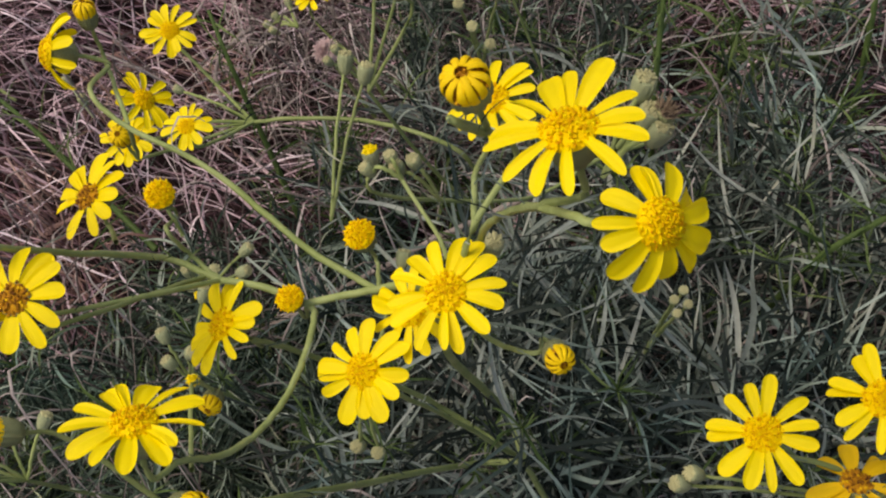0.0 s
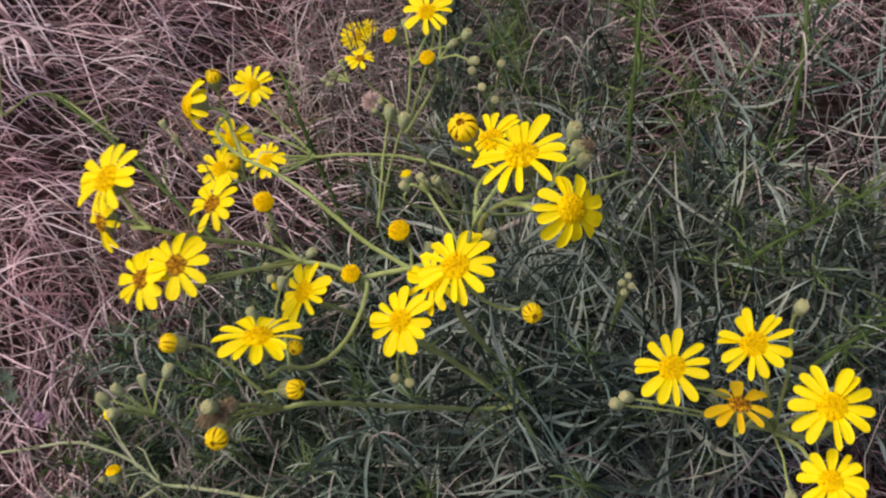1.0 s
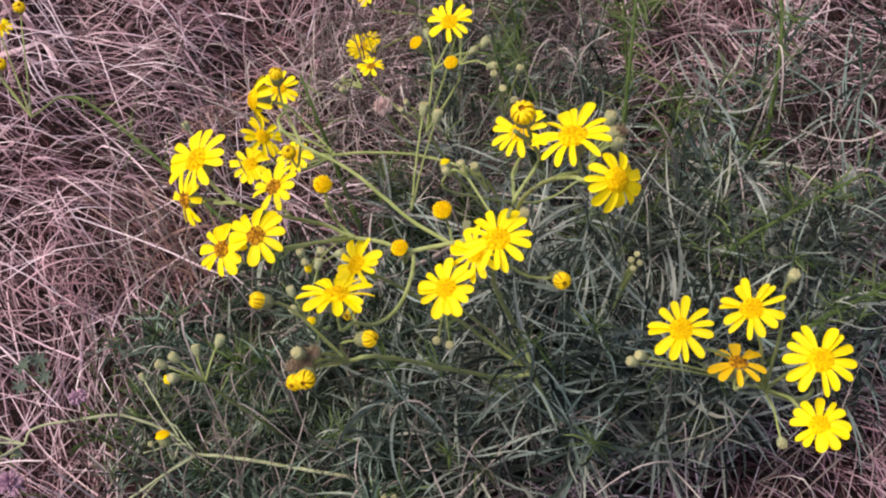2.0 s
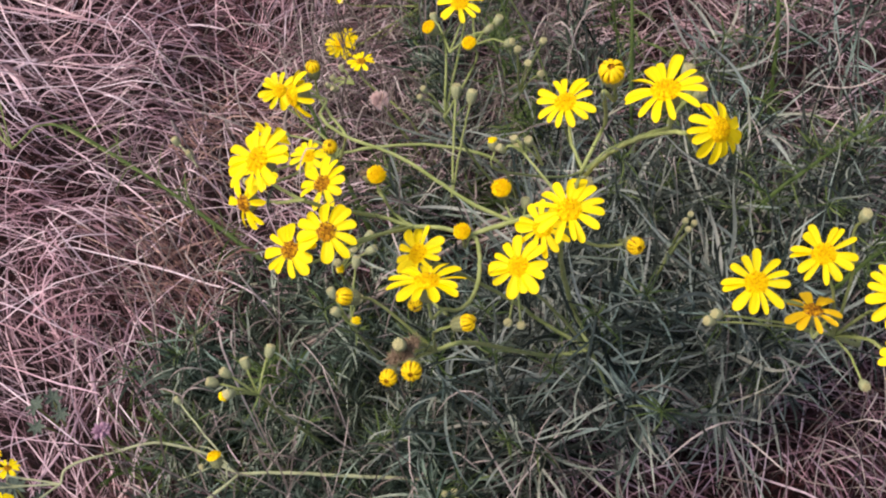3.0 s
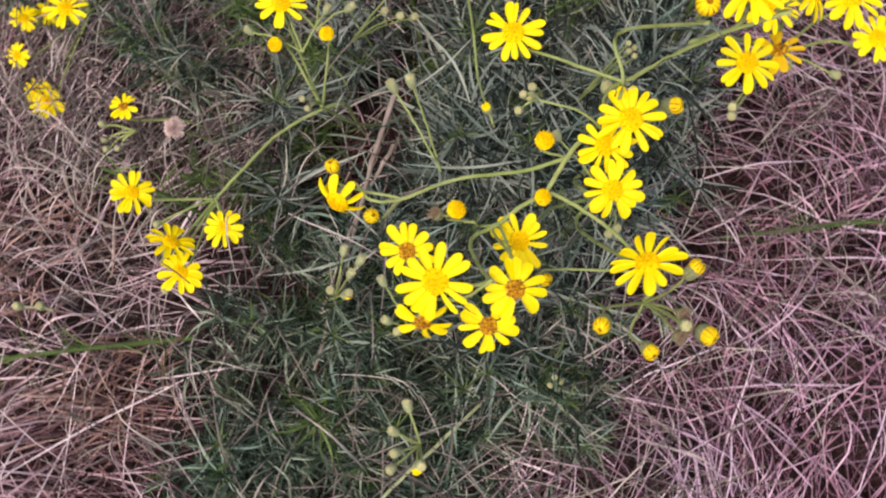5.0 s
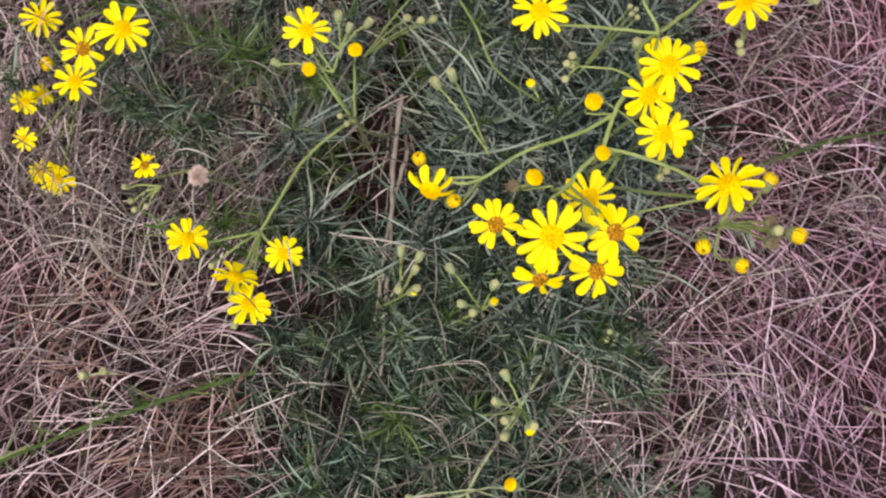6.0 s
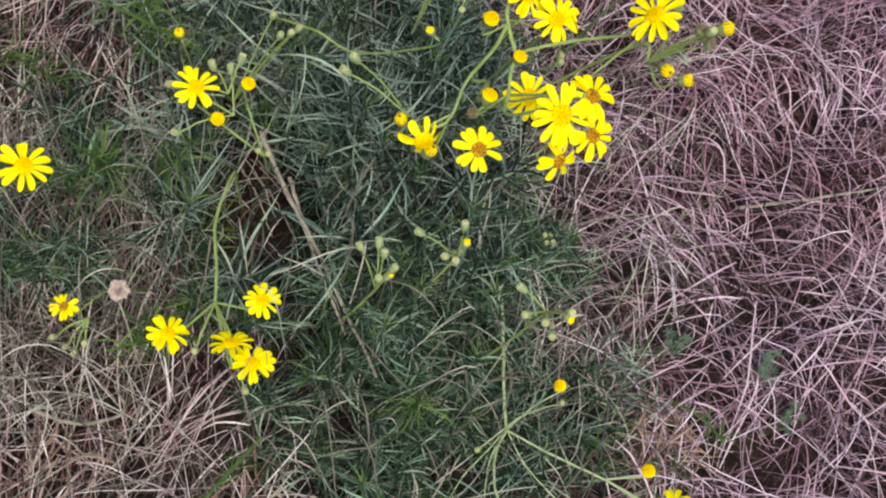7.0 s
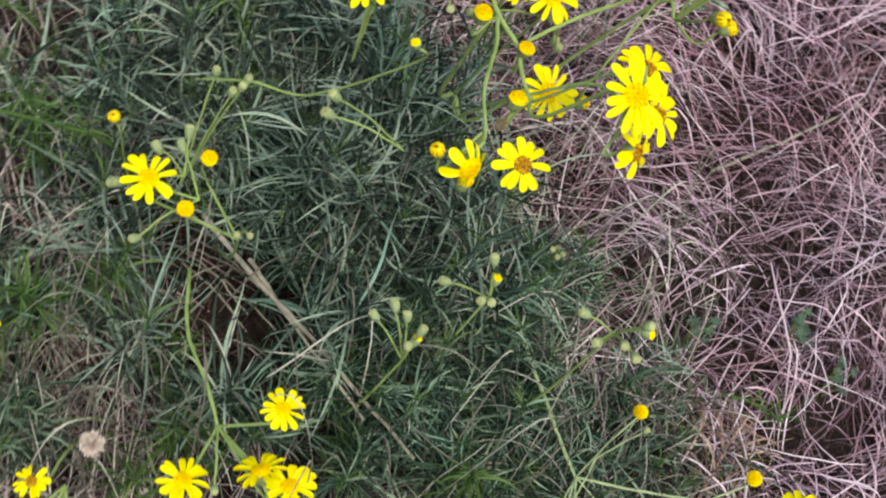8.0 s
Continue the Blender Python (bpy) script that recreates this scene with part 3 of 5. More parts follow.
flower_head(ragwort_main, (-0.0783, 0.0059, 0.2998), (-0.30, -0.14, 0.94), 0.0209, 12, 'aged', 0.15)
flower_head(ragwort_main, (-0.0819, 0.0284, 0.3259), (-0.40, 0.02, 0.91), 0.0255, 13, 'fresh', 0.00)
flower_head(ragwort_main, (-0.0921, 0.0247, 0.3045), (-0.69, -0.42, 0.58), 0.0202, 10, 'aged', 0.20)
flower_head(ragwort_main, (-0.0689, 0.0478, 0.2700), (-0.34, 0.02, 0.94), 0.0217, 12, 'aged', 0.00)
flower_head(ragwort_main, (-0.0735, 0.0771, 0.2891), (-0.93, -0.08, 0.37), 0.0219, 9, 'full', 0.45)
flower_bud(ragwort_main, (0.0342, 0.0113, 0.3669), (-0.11, -0.02, 0.99), 0.0081, 'opening')
flower_bud(ragwort_main, (-0.0470, 0.0419, 0.2798), (0.12, -0.17, 0.98), 0.0071, 'button')
flower_bud(ragwort_main, (-0.0189, 0.0196, 0.2656), (0.01, -0.10, 1.00), 0.0065, 'button')
flower_bud(ragwort_main, (-0.0016, 0.0323, 0.2706), (-0.08, -0.03, 1.00), 0.0074, 'button')
flower_bud(ragwort_main, (0.0426, 0.0002, 0.2690), (0.32, -0.73, 0.61), 0.0069, 'opening')
flower_bud(ragwort_main, (-0.0411, -0.0004, 0.2513), (-0.15, -0.87, 0.47), 0.0059, 'opening')
flower_bud(ragwort_main, (-0.0647, 0.0862, 0.2918), (0.04, 0.37, 0.93), 0.0056, 'opening')
flower_bud(ragwort_main, (-0.0401, -0.0547, 0.3235), (-0.13, -0.74, 0.66), 0.0067, 'opening')
flower_bud(ragwort_main, (-0.0500, -0.0452, 0.2966), (-0.30, -0.72, 0.62), 0.0062, 'opening')
flower_bud(ragwort_main, (-0.0583, -0.0244, 0.3196), (-0.74, -0.10, 0.67), 0.0060, 'opening')
flower_bud(ragwort_main, (-0.0214, -0.0389, 0.3159), (0.91, -0.18, 0.37), 0.0060, 'opening')
flower_bud(ragwort_main, (-0.0653, 0.0679, 0.2632), (0.10, -0.30, 0.95), 0.0062, 'opening')
# the main plant: stems
stem(ragwort_main, 0.0010, 0.0008, [(-0.0565, 0.0612, 0.2796), (-0.0630, 0.0650, 0.2560), (-0.0653, 0.0679, 0.2600)])
stem(ragwort_main, 0.0017, 0.0017, [(0.0620, 0.0020, 0.0000), (0.0500, -0.0040, 0.0600), (0.0360, -0.0060, 0.1200), (0.0270, 0.0040, 0.1620)])
stem(ragwort_main, 0.0018, 0.0016, [(0.0270, 0.0040, 0.1620), (0.0238, 0.0159, 0.1720), (0.0193, 0.0135, 0.2090), (0.0163, 0.0083, 0.2543), (0.0190, 0.0151, 0.2620)])
stem(ragwort_main, 0.0016, 0.0010, [(0.0190, 0.0151, 0.2620), (0.0264, 0.0239, 0.2764), (0.0304, 0.0176, 0.3019), (0.0369, 0.0096, 0.3248), (0.0442, 0.0000, 0.3471), (0.0503, 0.0002, 0.3491), (0.0493, 0.0024, 0.3607)])
stem(ragwort_main, 0.0013, 0.0010, [(0.0396, 0.0093, 0.3272), (0.0451, -0.0027, 0.3506), (0.0511, -0.0110, 0.3628), (0.0552, -0.0075, 0.3506), (0.0589, -0.0108, 0.3608)])
stem(ragwort_main, 0.0013, 0.0010, [(0.0190, 0.0151, 0.2620), (0.0269, 0.0208, 0.2942), (0.0373, 0.0328, 0.3035), (0.0311, 0.0085, 0.3615), (0.0355, 0.0115, 0.3510), (0.0347, 0.0114, 0.3629)])
stem(ragwort_main, 0.0012, 0.0009, [(0.0273, 0.0209, 0.2941), (0.0270, 0.0433, 0.2783), (0.0309, 0.0711, 0.2480), (0.0300, 0.0700, 0.2599)])
stem(ragwort_main, 0.0012, 0.0009, [(0.0190, 0.0151, 0.2620), (0.0195, 0.0095, 0.2699), (0.0200, 0.0101, 0.2819)])
stem(ragwort_main, 0.0012, 0.0009, [(0.0190, 0.0151, 0.2620), (0.0166, 0.0142, 0.2579), (0.0128, 0.0130, 0.2688)])
stem(ragwort_main, 0.0012, 0.0009, [(0.0270, 0.0040, 0.1620), (0.0117, 0.0033, 0.2159), (-0.0001, 0.0015, 0.2531), (-0.0005, 0.0004, 0.2650)])
stem(ragwort_main, 0.0012, 0.0008, [(0.0190, 0.0151, 0.2620), (0.0286, 0.0077, 0.2600), (0.0377, 0.0020, 0.2679), (0.0388, 0.0089, 0.2577), (0.0413, 0.0031, 0.2665)])
stem(ragwort_main, 0.0018, 0.0016, [(0.0190, 0.0151, 0.2620), (0.0101, 0.0209, 0.2647), (0.0011, 0.0218, 0.2624), (-0.0164, 0.0198, 0.2613)])
stem(ragwort_main, 0.0016, 0.0014, [(-0.0160, 0.0200, 0.2605), (-0.0271, 0.0247, 0.2618), (-0.0370, 0.0270, 0.2620)])
stem(ragwort_main, 0.0014, 0.0010, [(-0.0370, 0.0270, 0.2620), (-0.0500, 0.0314, 0.2672), (-0.0617, 0.0224, 0.2938), (-0.0700, 0.0155, 0.3169), (-0.0830, 0.0300, 0.3101), (-0.0823, 0.0289, 0.3220)])
stem(ragwort_main, 0.0011, 0.0008, [(-0.0370, 0.0270, 0.2620), (-0.0507, 0.0143, 0.2840), (-0.0666, 0.0086, 0.2927), (-0.0647, 0.0070, 0.3043)])
stem(ragwort_main, 0.0011, 0.0008, [(-0.0370, 0.0270, 0.2620), (-0.0420, 0.0265, 0.2645), (-0.0570, 0.0053, 0.2963), (-0.0763, 0.0075, 0.2840), (-0.0777, 0.0064, 0.2959)])
stem(ragwort_main, 0.0011, 0.0008, [(-0.0682, 0.0139, 0.3189), (-0.0786, 0.0188, 0.3112), (-0.0837, 0.0298, 0.2935), (-0.0893, 0.0264, 0.3022)])
stem(ragwort_main, 0.0011, 0.0008, [(-0.0626, 0.0372, 0.2655), (-0.0701, 0.0475, 0.2540), (-0.0693, 0.0477, 0.2660)])
stem(ragwort_main, 0.0010, 0.0008, [(-0.0160, 0.0200, 0.2605), (-0.0190, 0.0208, 0.2496), (-0.0190, 0.0200, 0.2616)])
stem(ragwort_main, 0.0014, 0.0010, [(-0.0160, 0.0200, 0.2605), (-0.0139, 0.0164, 0.2617), (-0.0144, 0.0031, 0.2690), (-0.0166, -0.0088, 0.2767), (-0.0203, -0.0182, 0.2850), (-0.0246, -0.0242, 0.2935), (-0.0286, -0.0271, 0.3030), (-0.0326, -0.0312, 0.3065), (-0.0320, -0.0266, 0.3171)])
stem(ragwort_main, 0.0009, 0.0007, [(-0.0275, -0.0282, 0.3000), (-0.0397, -0.0010, 0.2687), (-0.0405, 0.0031, 0.2494)])
stem(ragwort_main, 0.0010, 0.0008, [(-0.0370, 0.0270, 0.2620), (-0.0434, 0.0322, 0.2650), (-0.0460, 0.0346, 0.2758), (-0.0484, 0.0439, 0.2641), (-0.0475, 0.0426, 0.2759)])
stem(ragwort_main, 0.0010, 0.0008, [(0.0014, 0.0217, 0.2612), (-0.0006, 0.0326, 0.2546), (-0.0012, 0.0324, 0.2666)])
stem(ragwort_main, 0.0014, 0.0009, [(0.0014, 0.0217, 0.2612), (-0.0150, 0.0317, 0.2660), (-0.0309, 0.0453, 0.2727), (-0.0411, 0.0525, 0.2763), (-0.0566, 0.0605, 0.2806), (-0.0648, 0.0686, 0.2846), (-0.0624, 0.0781, 0.2807), (-0.0698, 0.0775, 0.2876)])
stem(ragwort_main, 0.0010, 0.0008, [(-0.0565, 0.0614, 0.2793), (-0.0652, 0.0818, 0.2766), (-0.0649, 0.0848, 0.2881)])
stem(ragwort_main, 0.0016, 0.0009, [(0.0270, 0.0040, 0.1620), (0.0078, 0.0157, 0.1752), (-0.0045, 0.0175, 0.2004), (-0.0217, 0.0164, 0.2346), (-0.0308, 0.0146, 0.2531), (-0.0312, 0.0160, 0.2446), (-0.0350, 0.0165, 0.2556)])
stem(ragwort_main, 0.0016, 0.0013, [(0.0270, 0.0040, 0.1620), (0.0080, 0.0022, 0.1682), (-0.0220, -0.0310, 0.2793), (-0.0340, -0.0340, 0.2850)])
stem(ragwort_main, 0.0010, 0.0007, [(-0.0340, -0.0340, 0.2850), (-0.0386, -0.0458, 0.3115), (-0.0396, -0.0518, 0.3208)])
stem(ragwort_main, 0.0010, 0.0007, [(-0.0340, -0.0340, 0.2850), (-0.0323, -0.0367, 0.3074), (-0.0250, -0.0382, 0.3144)])
stem(ragwort_main, 0.0010, 0.0007, [(-0.0340, -0.0340, 0.2850), (-0.0464, -0.0365, 0.2852), (-0.0488, -0.0423, 0.2942)])
stem(ragwort_main, 0.0010, 0.0007, [(-0.0340, -0.0340, 0.2850), (-0.0495, -0.0231, 0.3076), (-0.0554, -0.0240, 0.3169)])
stem(ragwort_main, 0.0010, 0.0008, [(0.0190, 0.0151, 0.2620), (0.0177, 0.0282, 0.2674), (0.0089, 0.0440, 0.2739)])
flower_bud(ragwort_main, (0.0001, 0.0473, 0.2754), (-0.59, 0.23, 0.77), 0.0033, 'green')
stem(ragwort_main, 0.0009, 0.0007, [(0.0089, 0.0440, 0.2739), (0.0045, 0.0457, 0.2777), (0.0018, 0.0467, 0.2731)])
flower_bud(ragwort_main, (0.0064, 0.0496, 0.2764), (-0.18, 0.40, 0.90), 0.0033, 'green')
stem(ragwort_main, 0.0009, 0.0007, [(0.0089, 0.0440, 0.2739), (0.0076, 0.0468, 0.2781), (0.0069, 0.0484, 0.2737)])
flower_bud(ragwort_main, (0.0299, 0.0259, 0.2759), (0.20, 0.12, 0.97), 0.0054, 'green')
stem(ragwort_main, 0.0009, 0.0007, [(0.0263, 0.0238, 0.2684), (0.0281, 0.0248, 0.2751), (0.0293, 0.0255, 0.2730)])
flower_bud(ragwort_main, (0.0177, 0.1247, 0.2265), (-0.01, -0.25, 0.97), 0.0036, 'green')
stem(ragwort_main, 0.0009, 0.0007, [(0.0183, 0.1442, 0.1600), (0.0180, 0.1345, 0.1962), (0.0177, 0.1255, 0.2236)])
flower_bud(ragwort_main, (0.0296, 0.1273, 0.2258), (0.14, -0.22, 0.97), 0.0036, 'green')
stem(ragwort_main, 0.0009, 0.0007, [(0.0183, 0.1442, 0.1600), (0.0240, 0.1357, 0.1959), (0.0291, 0.1279, 0.2229)])
flower_bud(ragwort_main, (0.0212, 0.1189, 0.2229), (0.04, -0.33, 0.94), 0.0036, 'green')
stem(ragwort_main, 0.0009, 0.0007, [(0.0183, 0.1442, 0.1600), (0.0198, 0.1315, 0.1945), (0.0211, 0.1199, 0.2201)])
flower_bud(ragwort_main, (0.0261, 0.1142, 0.2198), (0.10, -0.39, 0.91), 0.0036, 'green')
stem(ragwort_main, 0.0009, 0.0007, [(0.0183, 0.1442, 0.1600), (0.0222, 0.1292, 0.1929), (0.0258, 0.1154, 0.2170)])
flower_bud(ragwort_main, (0.0074, 0.0474, 0.2751), (-0.33, 0.10, 0.94), 0.0036, 'green')
stem(ragwort_main, 0.0009, 0.0007, [(0.0159, 0.0447, 0.2609), (0.0116, 0.0460, 0.2710), (0.0084, 0.0471, 0.2722)])
flower_bud(ragwort_main, (0.0115, 0.0487, 0.2750), (-0.18, 0.16, 0.97), 0.0036, 'green')
stem(ragwort_main, 0.0009, 0.0007, [(0.0159, 0.0447, 0.2609), (0.0137, 0.0467, 0.2710), (0.0120, 0.0482, 0.2721)])
flower_bud(ragwort_main, (0.0620, 0.0235, 0.3437), (0.29, 0.36, 0.89), 0.0042, 'green')
stem(ragwort_main, 0.0009, 0.0007, [(0.0539, 0.0134, 0.3286), (0.0580, 0.0185, 0.3392), (0.0612, 0.0225, 0.3410)])
flower_bud(ragwort_main, (0.0627, 0.0189, 0.3412), (0.35, 0.22, 0.91), 0.0042, 'green')
stem(ragwort_main, 0.0009, 0.0007, [(0.0539, 0.0134, 0.3286), (0.0583, 0.0161, 0.3379), (0.0616, 0.0182, 0.3385)])
flower_bud(ragwort_main, (0.0644, 0.0163, 0.3397), (0.44, 0.12, 0.89), 0.0042, 'green')
stem(ragwort_main, 0.0009, 0.0007, [(0.0539, 0.0134, 0.3286), (0.0592, 0.0149, 0.3371), (0.0631, 0.0160, 0.3370)])
flower_bud(ragwort_main, (-0.0077, -0.0099, 0.2416), (-0.22, -0.28, 0.93), 0.0036, 'green')
stem(ragwort_main, 0.0009, 0.0007, [(-0.0020, -0.0028, 0.2555), (-0.0048, -0.0064, 0.2516), (-0.0070, -0.0091, 0.2388)])
flower_bud(ragwort_main, (-0.0028, -0.0113, 0.2400), (-0.03, -0.32, 0.95), 0.0036, 'green')
stem(ragwort_main, 0.0009, 0.0007, [(-0.0020, -0.0028, 0.2555), (-0.0024, -0.0071, 0.2508), (-0.0027, -0.0104, 0.2372)])
flower_bud(ragwort_main, (0.0071, 0.0318, 0.2601), (0.24, 0.90, 0.38), 0.0036, 'green')
stem(ragwort_main, 0.0009, 0.0007, [(-0.0020, -0.0028, 0.2555), (0.0026, 0.0145, 0.2608), (0.0064, 0.0291, 0.2590)])
flower_bud(ragwort_main, (-0.0428, -0.0466, 0.3264), (-0.16, -0.24, 0.96), 0.0042, 'green')
stem(ragwort_main, 0.0009, 0.0007, [(-0.0340, -0.0340, 0.2850), (-0.0384, -0.0403, 0.3087), (-0.0423, -0.0459, 0.3235)])
flower_bud(ragwort_main, (-0.0413, -0.0479, 0.3192), (-0.15, -0.30, 0.94), 0.0053, 'spent')
stem(ragwort_main, 0.0009, 0.0007, [(-0.0340, -0.0340, 0.2850), (-0.0376, -0.0410, 0.3051), (-0.0408, -0.0470, 0.3164)])
flower_bud(ragwort_main, (-0.0454, -0.0480, 0.3192), (-0.24, -0.29, 0.93), 0.0053, 'spent')
stem(ragwort_main, 0.0009, 0.0007, [(-0.0340, -0.0340, 0.2850), (-0.0397, -0.0410, 0.3051), (-0.0447, -0.0471, 0.3164)])
flower_bud(ragwort_main, (-0.0386, -0.0445, 0.3207), (-0.10, -0.22, 0.97), 0.0053, 'spent')
stem(ragwort_main, 0.0009, 0.0007, [(-0.0340, -0.0340, 0.2850), (-0.0363, -0.0393, 0.3059), (-0.0383, -0.0439, 0.3178)])
flower_bud(ragwort_main, (0.0649, 0.0186, 0.3407), (0.44, 0.21, 0.88), 0.0046, 'spent')
stem(ragwort_main, 0.0009, 0.0007, [(0.0539, 0.0134, 0.3286), (0.0594, 0.0160, 0.3377), (0.0636, 0.0180, 0.3381)])
flower_bud(ragwort_main, (-0.0509, 0.0483, 0.2710), (-0.28, 0.57, 0.77), 0.0056, 'spent')
stem(ragwort_main, 0.0009, 0.0007, [(-0.0456, 0.0373, 0.2662), (-0.0482, 0.0428, 0.2716), (-0.0501, 0.0465, 0.2686)])
flower_bud(ragwort_main, (0.0718, 0.0307, 0.2203), (0.07, -0.11, 0.99), 0.0027, 'green')
stem(ragwort_main, 0.0009, 0.0007, [(0.0659, 0.0399, 0.1500), (0.0689, 0.0353, 0.1882), (0.0716, 0.0310, 0.2174)])
flower_bud(ragwort_main, (0.0744, 0.0329, 0.2210), (0.10, -0.09, 0.99), 0.0027, 'green')
stem(ragwort_main, 0.0009, 0.0007, [(0.0659, 0.0399, 0.1500), (0.0702, 0.0364, 0.1885), (0.0741, 0.0332, 0.2180)])
flower_bud(ragwort_main, (0.0723, 0.0274, 0.2186), (0.08, -0.16, 0.98), 0.0027, 'green')
stem(ragwort_main, 0.0009, 0.0007, [(0.0659, 0.0399, 0.1500), (0.0691, 0.0337, 0.1873), (0.0721, 0.0279, 0.2156)])
flower_bud(ragwort_main, (0.0753, 0.0296, 0.2192), (0.12, -0.13, 0.98), 0.0027, 'green')
stem(ragwort_main, 0.0009, 0.0007, [(0.0659, 0.0399, 0.1500), (0.0706, 0.0348, 0.1876), (0.0750, 0.0300, 0.2163)])
# the plant with a tight group of five heads
flower_head(ragwort_right, (0.0865, -0.0130, 0.2472), (-0.21, 0.03, 0.98), 0.0257, 12, 'fresh', 0.00)
flower_head(ragwort_right, (0.1133, -0.0069, 0.2489), (-0.21, 0.07, 0.97), 0.0256, 13, 'fresh', 0.00)
flower_head(ragwort_right, (0.1083, -0.0214, 0.2303), (0.07, 0.44, 0.89), 0.0231, 10, 'aged', 0.10)
flower_head(ragwort_right, (0.1341, -0.0313, 0.2556), (-0.02, 0.02, 1.00), 0.0270, 13, 'fresh', 0.00)
flower_head(ragwort_right, (0.1327, -0.0516, 0.2430), (-0.15, 0.13, 0.98), 0.0221, 12, 'fresh', 0.00)
flower_bud(ragwort_right, (0.1278, -0.0011, 0.2658), (0.18, 0.02, 0.98), 0.0051, 'green')
stem(ragwort_right, 0.0022, 0.0018, [(0.1700, 0.0500, 0.0000), (0.1650, 0.0200, 0.0800), (0.1450, -0.0100, 0.1500), (0.1220, -0.0220, 0.2000)])
stem(ragwort_right, 0.0013, 0.0009, [(0.1220, -0.0220, 0.2000), (0.1044, -0.0178, 0.2301), (0.0891, -0.0134, 0.2315), (0.0873, -0.0131, 0.2433)])
stem(ragwort_right, 0.0013, 0.0009, [(0.1220, -0.0220, 0.2000), (0.1177, -0.0149, 0.2312), (0.1159, -0.0077, 0.2332), (0.1142, -0.0072, 0.2450)])
stem(ragwort_right, 0.0013, 0.0009, [(0.1220, -0.0220, 0.2000), (0.1147, -0.0235, 0.2262), (0.1065, -0.0305, 0.2258), (0.1080, -0.0232, 0.2268)])
stem(ragwort_right, 0.0013, 0.0009, [(0.1220, -0.0220, 0.2000), (0.1282, -0.0269, 0.2341), (0.1344, -0.0315, 0.2396), (0.1342, -0.0314, 0.2516)])
stem(ragwort_right, 0.0013, 0.0009, [(0.1220, -0.0220, 0.2000), (0.1273, -0.0374, 0.2291), (0.1345, -0.0532, 0.2272), (0.1333, -0.0521, 0.2391)])
stem(ragwort_right, 0.0013, 0.0009, [(0.1220, -0.0220, 0.2000), (0.1249, -0.0115, 0.2389), (0.1256, -0.0013, 0.2500), (0.1270, -0.0011, 0.2619)])
flower_bud(ragwort_right, (0.0665, -0.0215, 0.2390), (-0.75, 0.01, 0.66), 0.0042, 'green')
stem(ragwort_right, 0.0009, 0.0007, [(0.1220, -0.0220, 0.2000), (0.0942, -0.0217, 0.2225), (0.0687, -0.0215, 0.2370)])
flower_bud(ragwort_right, (0.0700, -0.0194, 0.2395), (-0.72, 0.04, 0.69), 0.0042, 'green')
stem(ragwort_right, 0.0009, 0.0007, [(0.1220, -0.0220, 0.2000), (0.0960, -0.0207, 0.2227), (0.0721, -0.0195, 0.2374)])
flower_bud(ragwort_right, (0.1236, -0.0499, 0.2150), (0.04, -0.74, 0.67), 0.0042, 'green')
stem(ragwort_right, 0.0009, 0.0007, [(0.1220, -0.0220, 0.2000), (0.1228, -0.0359, 0.2105), (0.1235, -0.0476, 0.2130)])
# the slender plant with one open head and two buttons
flower_head(ragwort_slender, (-0.0037, 0.1661, 0.2125), (-0.10, -0.06, 0.99), 0.0229, 12, 'fresh', 0.00)
flower_bud(ragwort_slender, (-0.0028, 0.1412, 0.2143), (-0.18, -0.06, 0.98), 0.0066, 'button')
flower_bud(ragwort_slender, (-0.0198, 0.1568, 0.2105), (-0.52, 0.09, 0.85), 0.0066, 'button')
stem(ragwort_slender, 0.0013, 0.0011, [(0.0600, 0.1000, 0.0000), (0.0350, 0.1150, 0.0500), (0.0000, 0.1240, 0.1100), (-0.0200, 0.1320, 0.1700)])
stem(ragwort_slender, 0.0011, 0.0008, [(-0.0200, 0.1320, 0.1700), (-0.0025, 0.1668, 0.1966), (-0.0033, 0.1663, 0.2085)])
stem(ragwort_slender, 0.0011, 0.0008, [(-0.0200, 0.1320, 0.1700), (-0.0007, 0.1419, 0.1985), (-0.0021, 0.1415, 0.2104)])
stem(ragwort_slender, 0.0011, 0.0008, [(-0.0200, 0.1320, 0.1700), (-0.0135, 0.1557, 0.1963), (-0.0177, 0.1564, 0.2071)])
flower_bud(ragwort_slender, (0.0085, 0.1490, 0.2127), (0.67, 0.03, 0.74), 0.0036, 'green')
stem(ragwort_slender, 0.0009, 0.0007, [(-0.0120, 0.1480, 0.2000), (-0.0018, 0.1485, 0.2093), (0.0065, 0.1489, 0.2104)])
flower_bud(ragwort_slender, (0.0054, 0.1796, 0.2012), (0.46, 0.84, 0.30), 0.0036, 'green')
stem(ragwort_slender, 0.0009, 0.0007, [(-0.0120, 0.1480, 0.2000), (-0.0033, 0.1638, 0.2036), (0.0040, 0.1771, 0.2003)])
flower_bud(ragwort_slender, (-0.0172, 0.1775, 0.1925), (-0.15, 0.85, 0.50), 0.0036, 'green')
stem(ragwort_slender, 0.0009, 0.0007, [(-0.0120, 0.1480, 0.2000), (-0.0146, 0.1628, 0.1992), (-0.0168, 0.1750, 0.1910)])
flower_bud(ragwort_slender, (-0.0275, 0.1369, 0.1912), (-0.27, 0.18, 0.95), 0.0030, 'green')
stem(ragwort_slender, 0.0009, 0.0007, [(-0.0200, 0.1320, 0.1750), (-0.0237, 0.1345, 0.1861), (-0.0267, 0.1364, 0.1883)])
flower_bud(ragwort_slender, (-0.0298, 0.1321, 0.1918), (-0.34, 0.00, 0.94), 0.0030, 'green')
